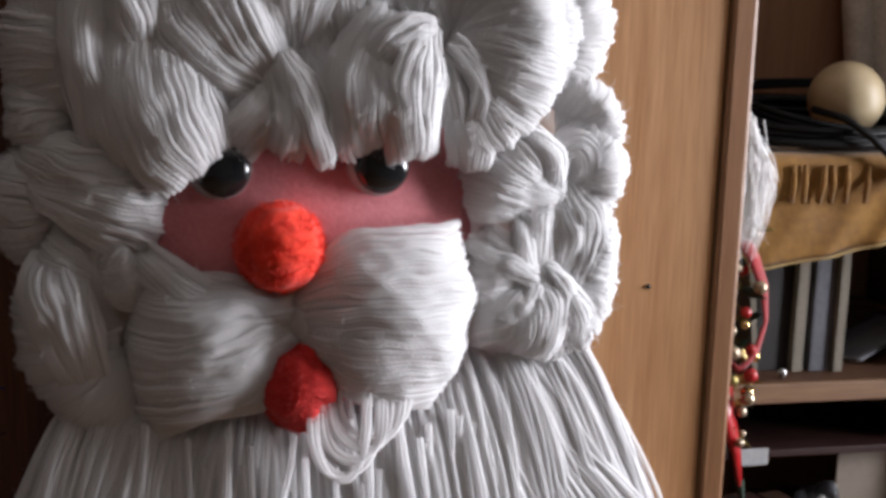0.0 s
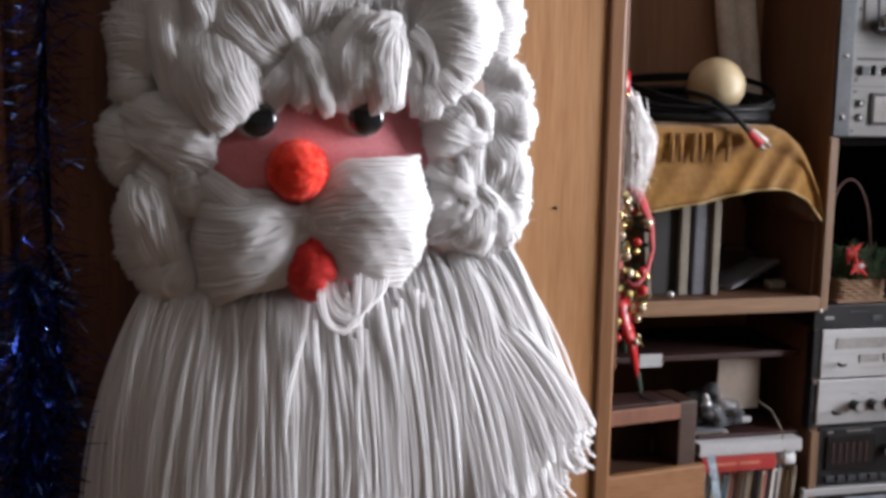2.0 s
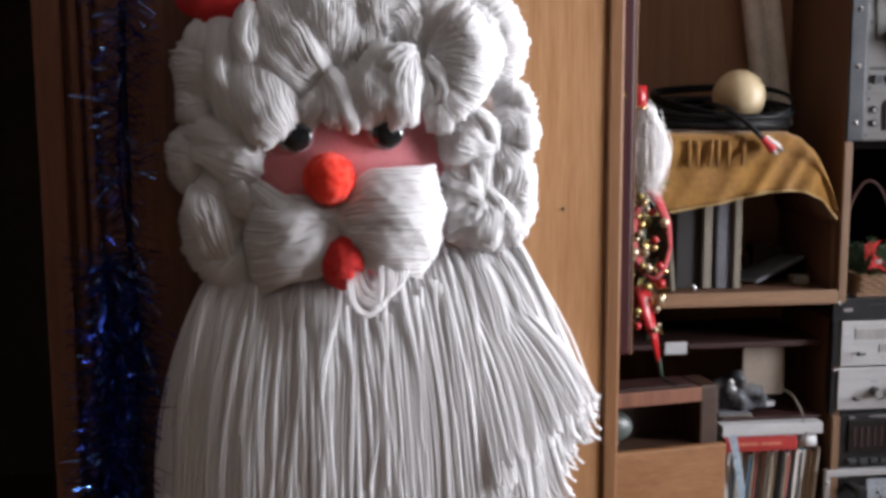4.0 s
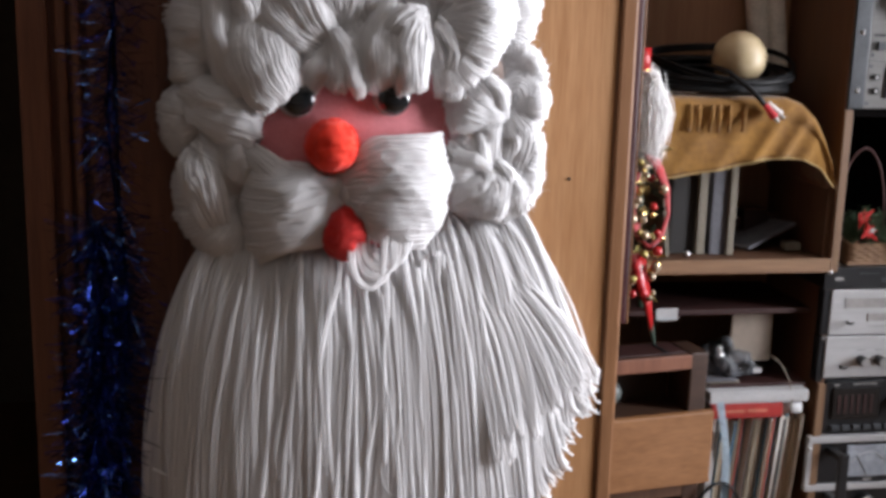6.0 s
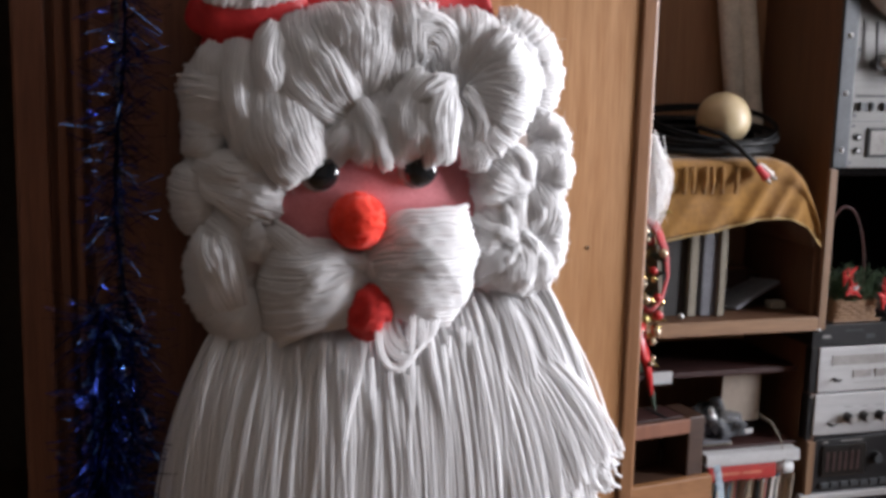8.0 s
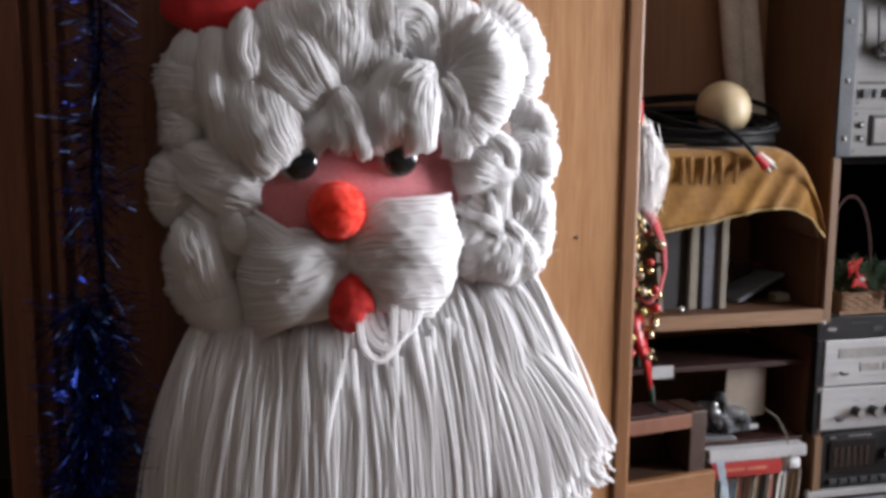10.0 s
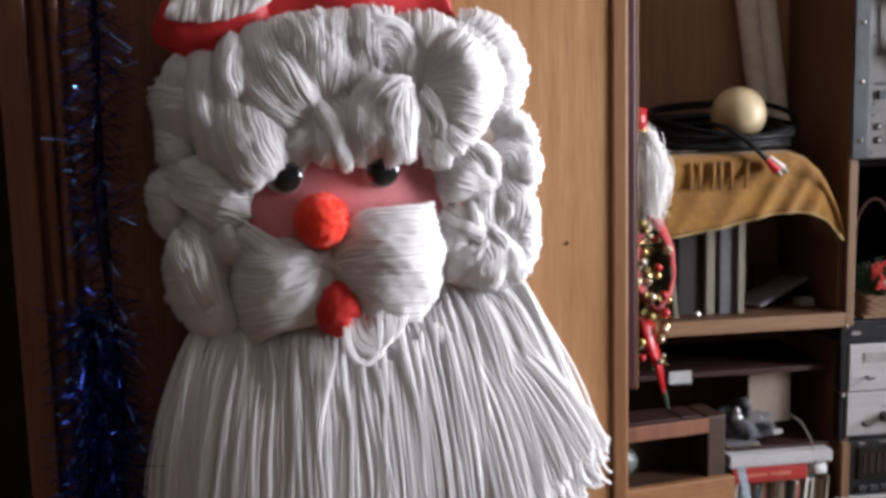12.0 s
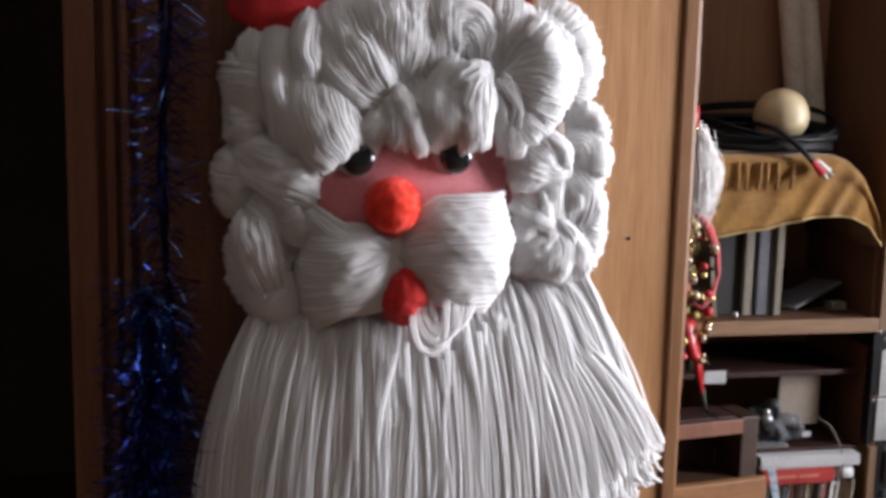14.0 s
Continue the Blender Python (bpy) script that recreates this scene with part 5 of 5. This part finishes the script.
DARK_GREEN = colour("dark_green_leaf", (0.015, 0.035, 0.02), 0.5)
swag = thing("christmas_swag", (0.51, 1.355, 1.03), "festive swag with gold berries, red ribbon and white fur", "swag")
part("hanger", sweep([(0.4738, 1.305, 1.43), (0.482, 1.325, 1.425), (0.492, 1.352, 1.40), (0.498, 1.36, 1.385)], 0.0012, 6), GREEN_GOLD, swag)
bell = part("red_cap", smooth(rod((0.497, 1.358, 1.357), (0.499, 1.358, 1.386), 0.013, 0.0105, 20)), RED_GLOSS, swag, "shiny red cap")
part("gold_band", sweep([(0.497 + 0.0135 * math.cos(a), 1.358 + 0.0135 * math.sin(a), 1.359) for a in np.linspace(0, 6.28, 20)], 0.0012, 6), GOLD, bell)
tuft = Strands()
n = 900
start = np.stack([0.508 + rng.normal(0, 0.006, n), 1.358 + rng.normal(0, 0.006, n), 1.352 + rng.normal(0, 0.005, n)], -1)
end = np.stack([0.5125 + rng.normal(0.0, 0.0085, n), 1.352 + rng.normal(0, 0.010, n), 1.262 + rng.normal(0, 0.014, n)], -1)
s = np.linspace(0, 1, 7)[None, :, None]
side = np.stack([rng.normal(0.006, 0.007, n), rng.normal(-0.004, 0.008, n), 0 * rng.normal(0, 1, n)], -1)
tuft.tubes(start[:, None] * (1 - s) + end[:, None] * s + side[:, None] * np.sin(np.pi * s), np.array([[1, 1, 1, 0.9, 0.75, 0.5, 0.15]]) * 0.00055, 0, 3)
tuft.shell((0.514, 1.352, 1.305), (0.018, 0.013, 0.046), 0, 20, 14)
part("fur_tuft", tuft.mesh("fur_tuft", [FUR]), None, swag, "tuft of long white fur")
part("stem", sweep([(0.505, 1.366, 1.27), (0.512, 1.37, 1.2), (0.514, 1.37, 1.13), (0.520, 1.366, 1.06)], 0.004, 8), DARK_GREEN, swag)
part("ribbon", sweep([(0.508, 1.352, 1.262), (0.523, 1.346, 1.245), (0.536, 1.344, 1.215), (0.541, 1.345, 1.185), (0.535, 1.348, 1.155), (0.521, 1.35, 1.14), (0.508, 1.352, 1.15)], lambda q: 0.0095 * (0.7 + 0.3 * math.sin(q * 9)), 10, flat=0.45), VELVET, swag, "dark red velvet ribbon")
part("ribbon", sweep([(0.500, 1.35, 1.235), (0.493, 1.348, 1.205), (0.497, 1.347, 1.175), (0.507, 1.349, 1.155)], lambda q: 0.0085, 10, flat=0.45), VELVET, swag, "dark red velvet ribbon")
part("ribbon_tail", sweep([(0.505, 1.352, 1.135), (0.512, 1.348, 1.10), (0.522, 1.346, 1.07), (0.529, 1.346, 1.036)], lambda q: 0.0185 * (1 - 0.78 * q), 10, flat=0.5), RED_GLOSS, swag, "shiny red ribbon tail")
part("ribbon_tail", sweep([(0.500, 1.356, 1.135), (0.495, 1.352, 1.10), (0.489, 1.352, 1.075)], lambda q: 0.010 * (1 - 0.6 * q), 10, flat=0.4), RED_GLOSS, swag, "shiny red ribbon tail")
for i in range(46):
    z = 1.262 - 0.19 * (i / 46) + random.uniform(-0.006, 0.006)
    cx = 0.502 + 0.014 * math.sin(i * 1.7) + 0.012 * (1.26 - z) / 0.19
    c = Vector((cx + random.uniform(-0.012, 0.014), 1.342 + random.uniform(-0.006, 0.012), z))
    r = random.choice((0.0034, 0.0042, 0.0050, 0.0064))
    mt = (PEARL, PEARL, RED_GLOSS, PEARL, GREEN_GOLD, PEARL, GOLD)[i % 7]
    b = part("berry", ball(c, r, 14, 9), mt, swag, "shiny red berry" if mt is RED_GLOSS else "")
    part("stalk", rod(c, (0.512, 1.364, z + 0.010), 0.0006, seg=5), GREEN_GOLD, b)
for i in range(20):
    z = 1.265 - 0.20 * i / 20
    a = i * 2.4
    base = Vector((0.513, 1.352, z))
    tip = base + Vector((0.024 * math.cos(a) + 0.004, -0.010 + 0.004 * math.sin(a * 3), 0.018 * math.sin(a)))
    mid = (base + tip) / 2
    wide = (tip - base).cross(Vector((0, 1, 0))).normalized() * 0.005
    bm = bmesh.new()
    vs = [bm.verts.new(p) for p in (base, mid + wide, tip, mid - wide)]
    ridge = bm.verts.new(mid + Vector((0, -0.0022, 0)))
    for j in range(4):
        bm.faces.new((vs[j], vs[(j + 1) % 4], ridge))
    bmesh.ops.solidify(bm, geom=bm.faces[:], thickness=0.0006)
    part("leaf", bm, (GREEN_GOLD, GOLD, DARK_GREEN)[i % 3], swag)
part("tip_cone", rod((0.5285, 1.348, 1.04), (0.534, 1.345, 1.016), 0.0045, 0.0012, 10), DARK_GREEN, swag)
for part_ob in swag.children:
    part_ob.matrix_basis = Matrix.Translation((-0.009, 0, 0))
star = bmesh.new()
for k in range(5):
    a = k * 2 * math.pi / 5
    rod((0.452, 1.2868, 1.374), (0.452 + 0.006 * math.cos(a), 1.2868, 1.374 + 0.006 * math.sin(a)), 0.0014, 0.0004, 6, star)
solo("star_ornament", star, GOLD, "tiny gold star fixed to the red door", "ornament")

# ---- blue tinsel garland on the door frame ----
tin_mat = surface("blue_foil", (0.002, 0.004, 0.032), (0.007, 0.019, 0.13), 300, rough=0.2, metal=0.9, bump=0)
# same foil made paler, so that a few blades carry glints in their colour
tin_glint = surface("blue_foil_glint", (0.05, 0.14, 0.5), (0.25, 0.45, 0.9), 300, rough=0.1, metal=0.95, bump=0)
garland = thing("tinsel_garland", (-0.115, 1.18, 0.62), "dark blue metallic tinsel garland hanging down", "tinsel")
part("cord", sweep([(-0.109 + 0.006 * math.sin(z * 18), 1.183, z) for z in np.linspace(0.62, 2.05, 60)], 0.0016, 6), tin_mat, garland)
part("cord", sweep([(-0.132 + 0.008 * math.sin(z * 15 + 1), 1.178, z) for z in np.linspace(0.62, 1.205, 40)], 0.0016, 6), tin_mat, garland)


def tinsel(count, x, z0, z1, length, foil):
    """Thin foil blades that stand out round a cord and droop a little."""
    v, f = [], []
    for i in range(count):
        z = z0 + (z1 - z0) * random.random()
        a = random.uniform(0, 2 * math.pi)
        ln = length * random.uniform(0.55, 1.15)
        w = Vector((math.cos(a), -abs(math.sin(a)) * 0.75, random.uniform(-0.95, 0.75))).normalized()
        wide = Vector((random.uniform(-1, 1), random.uniform(-1, 1), random.uniform(-1, 1))).cross(w).normalized() * 0.00045
        c = Vector((x + 0.006 * math.sin(z * 18), 1.182, z))
        curl = Vector((random.uniform(-1, 1), random.uniform(-0.4, 0.4), random.uniform(-1, 0.6))) * 0.012
        twist = Matrix.Rotation(random.uniform(-0.8, 0.8), 3, w)
        n0 = len(v)
        for k in (0.0, 0.2, 0.4, 0.6, 0.8, 1.0):
            p = c + w * ln * k + curl * k * k
            v += [p - wide, p + wide]
            wide = twist @ wide
        f += [(n0 + 2 * k, n0 + 2 * k + 1, n0 + 2 * k + 3, n0 + 2 * k + 2) for k in range(5)]
    me = bpy.data.meshes.new("foil_fringe")
    me.from_pydata(v, [], f)
    me.materials.append(foil)
    return me


for count, x, top, length, foil in ((2600, -0.109, 2.05, 0.036, tin_mat), (3200, -0.132, 1.21, 0.043, tin_mat), (520, -0.109, 2.05, 0.036, tin_glint), (420, -0.132, 1.21, 0.042, tin_glint)):
    tagged(part("foil_fringe", tinsel(count, x, 0.62, top, length, foil), None, garland), kind="stuff")
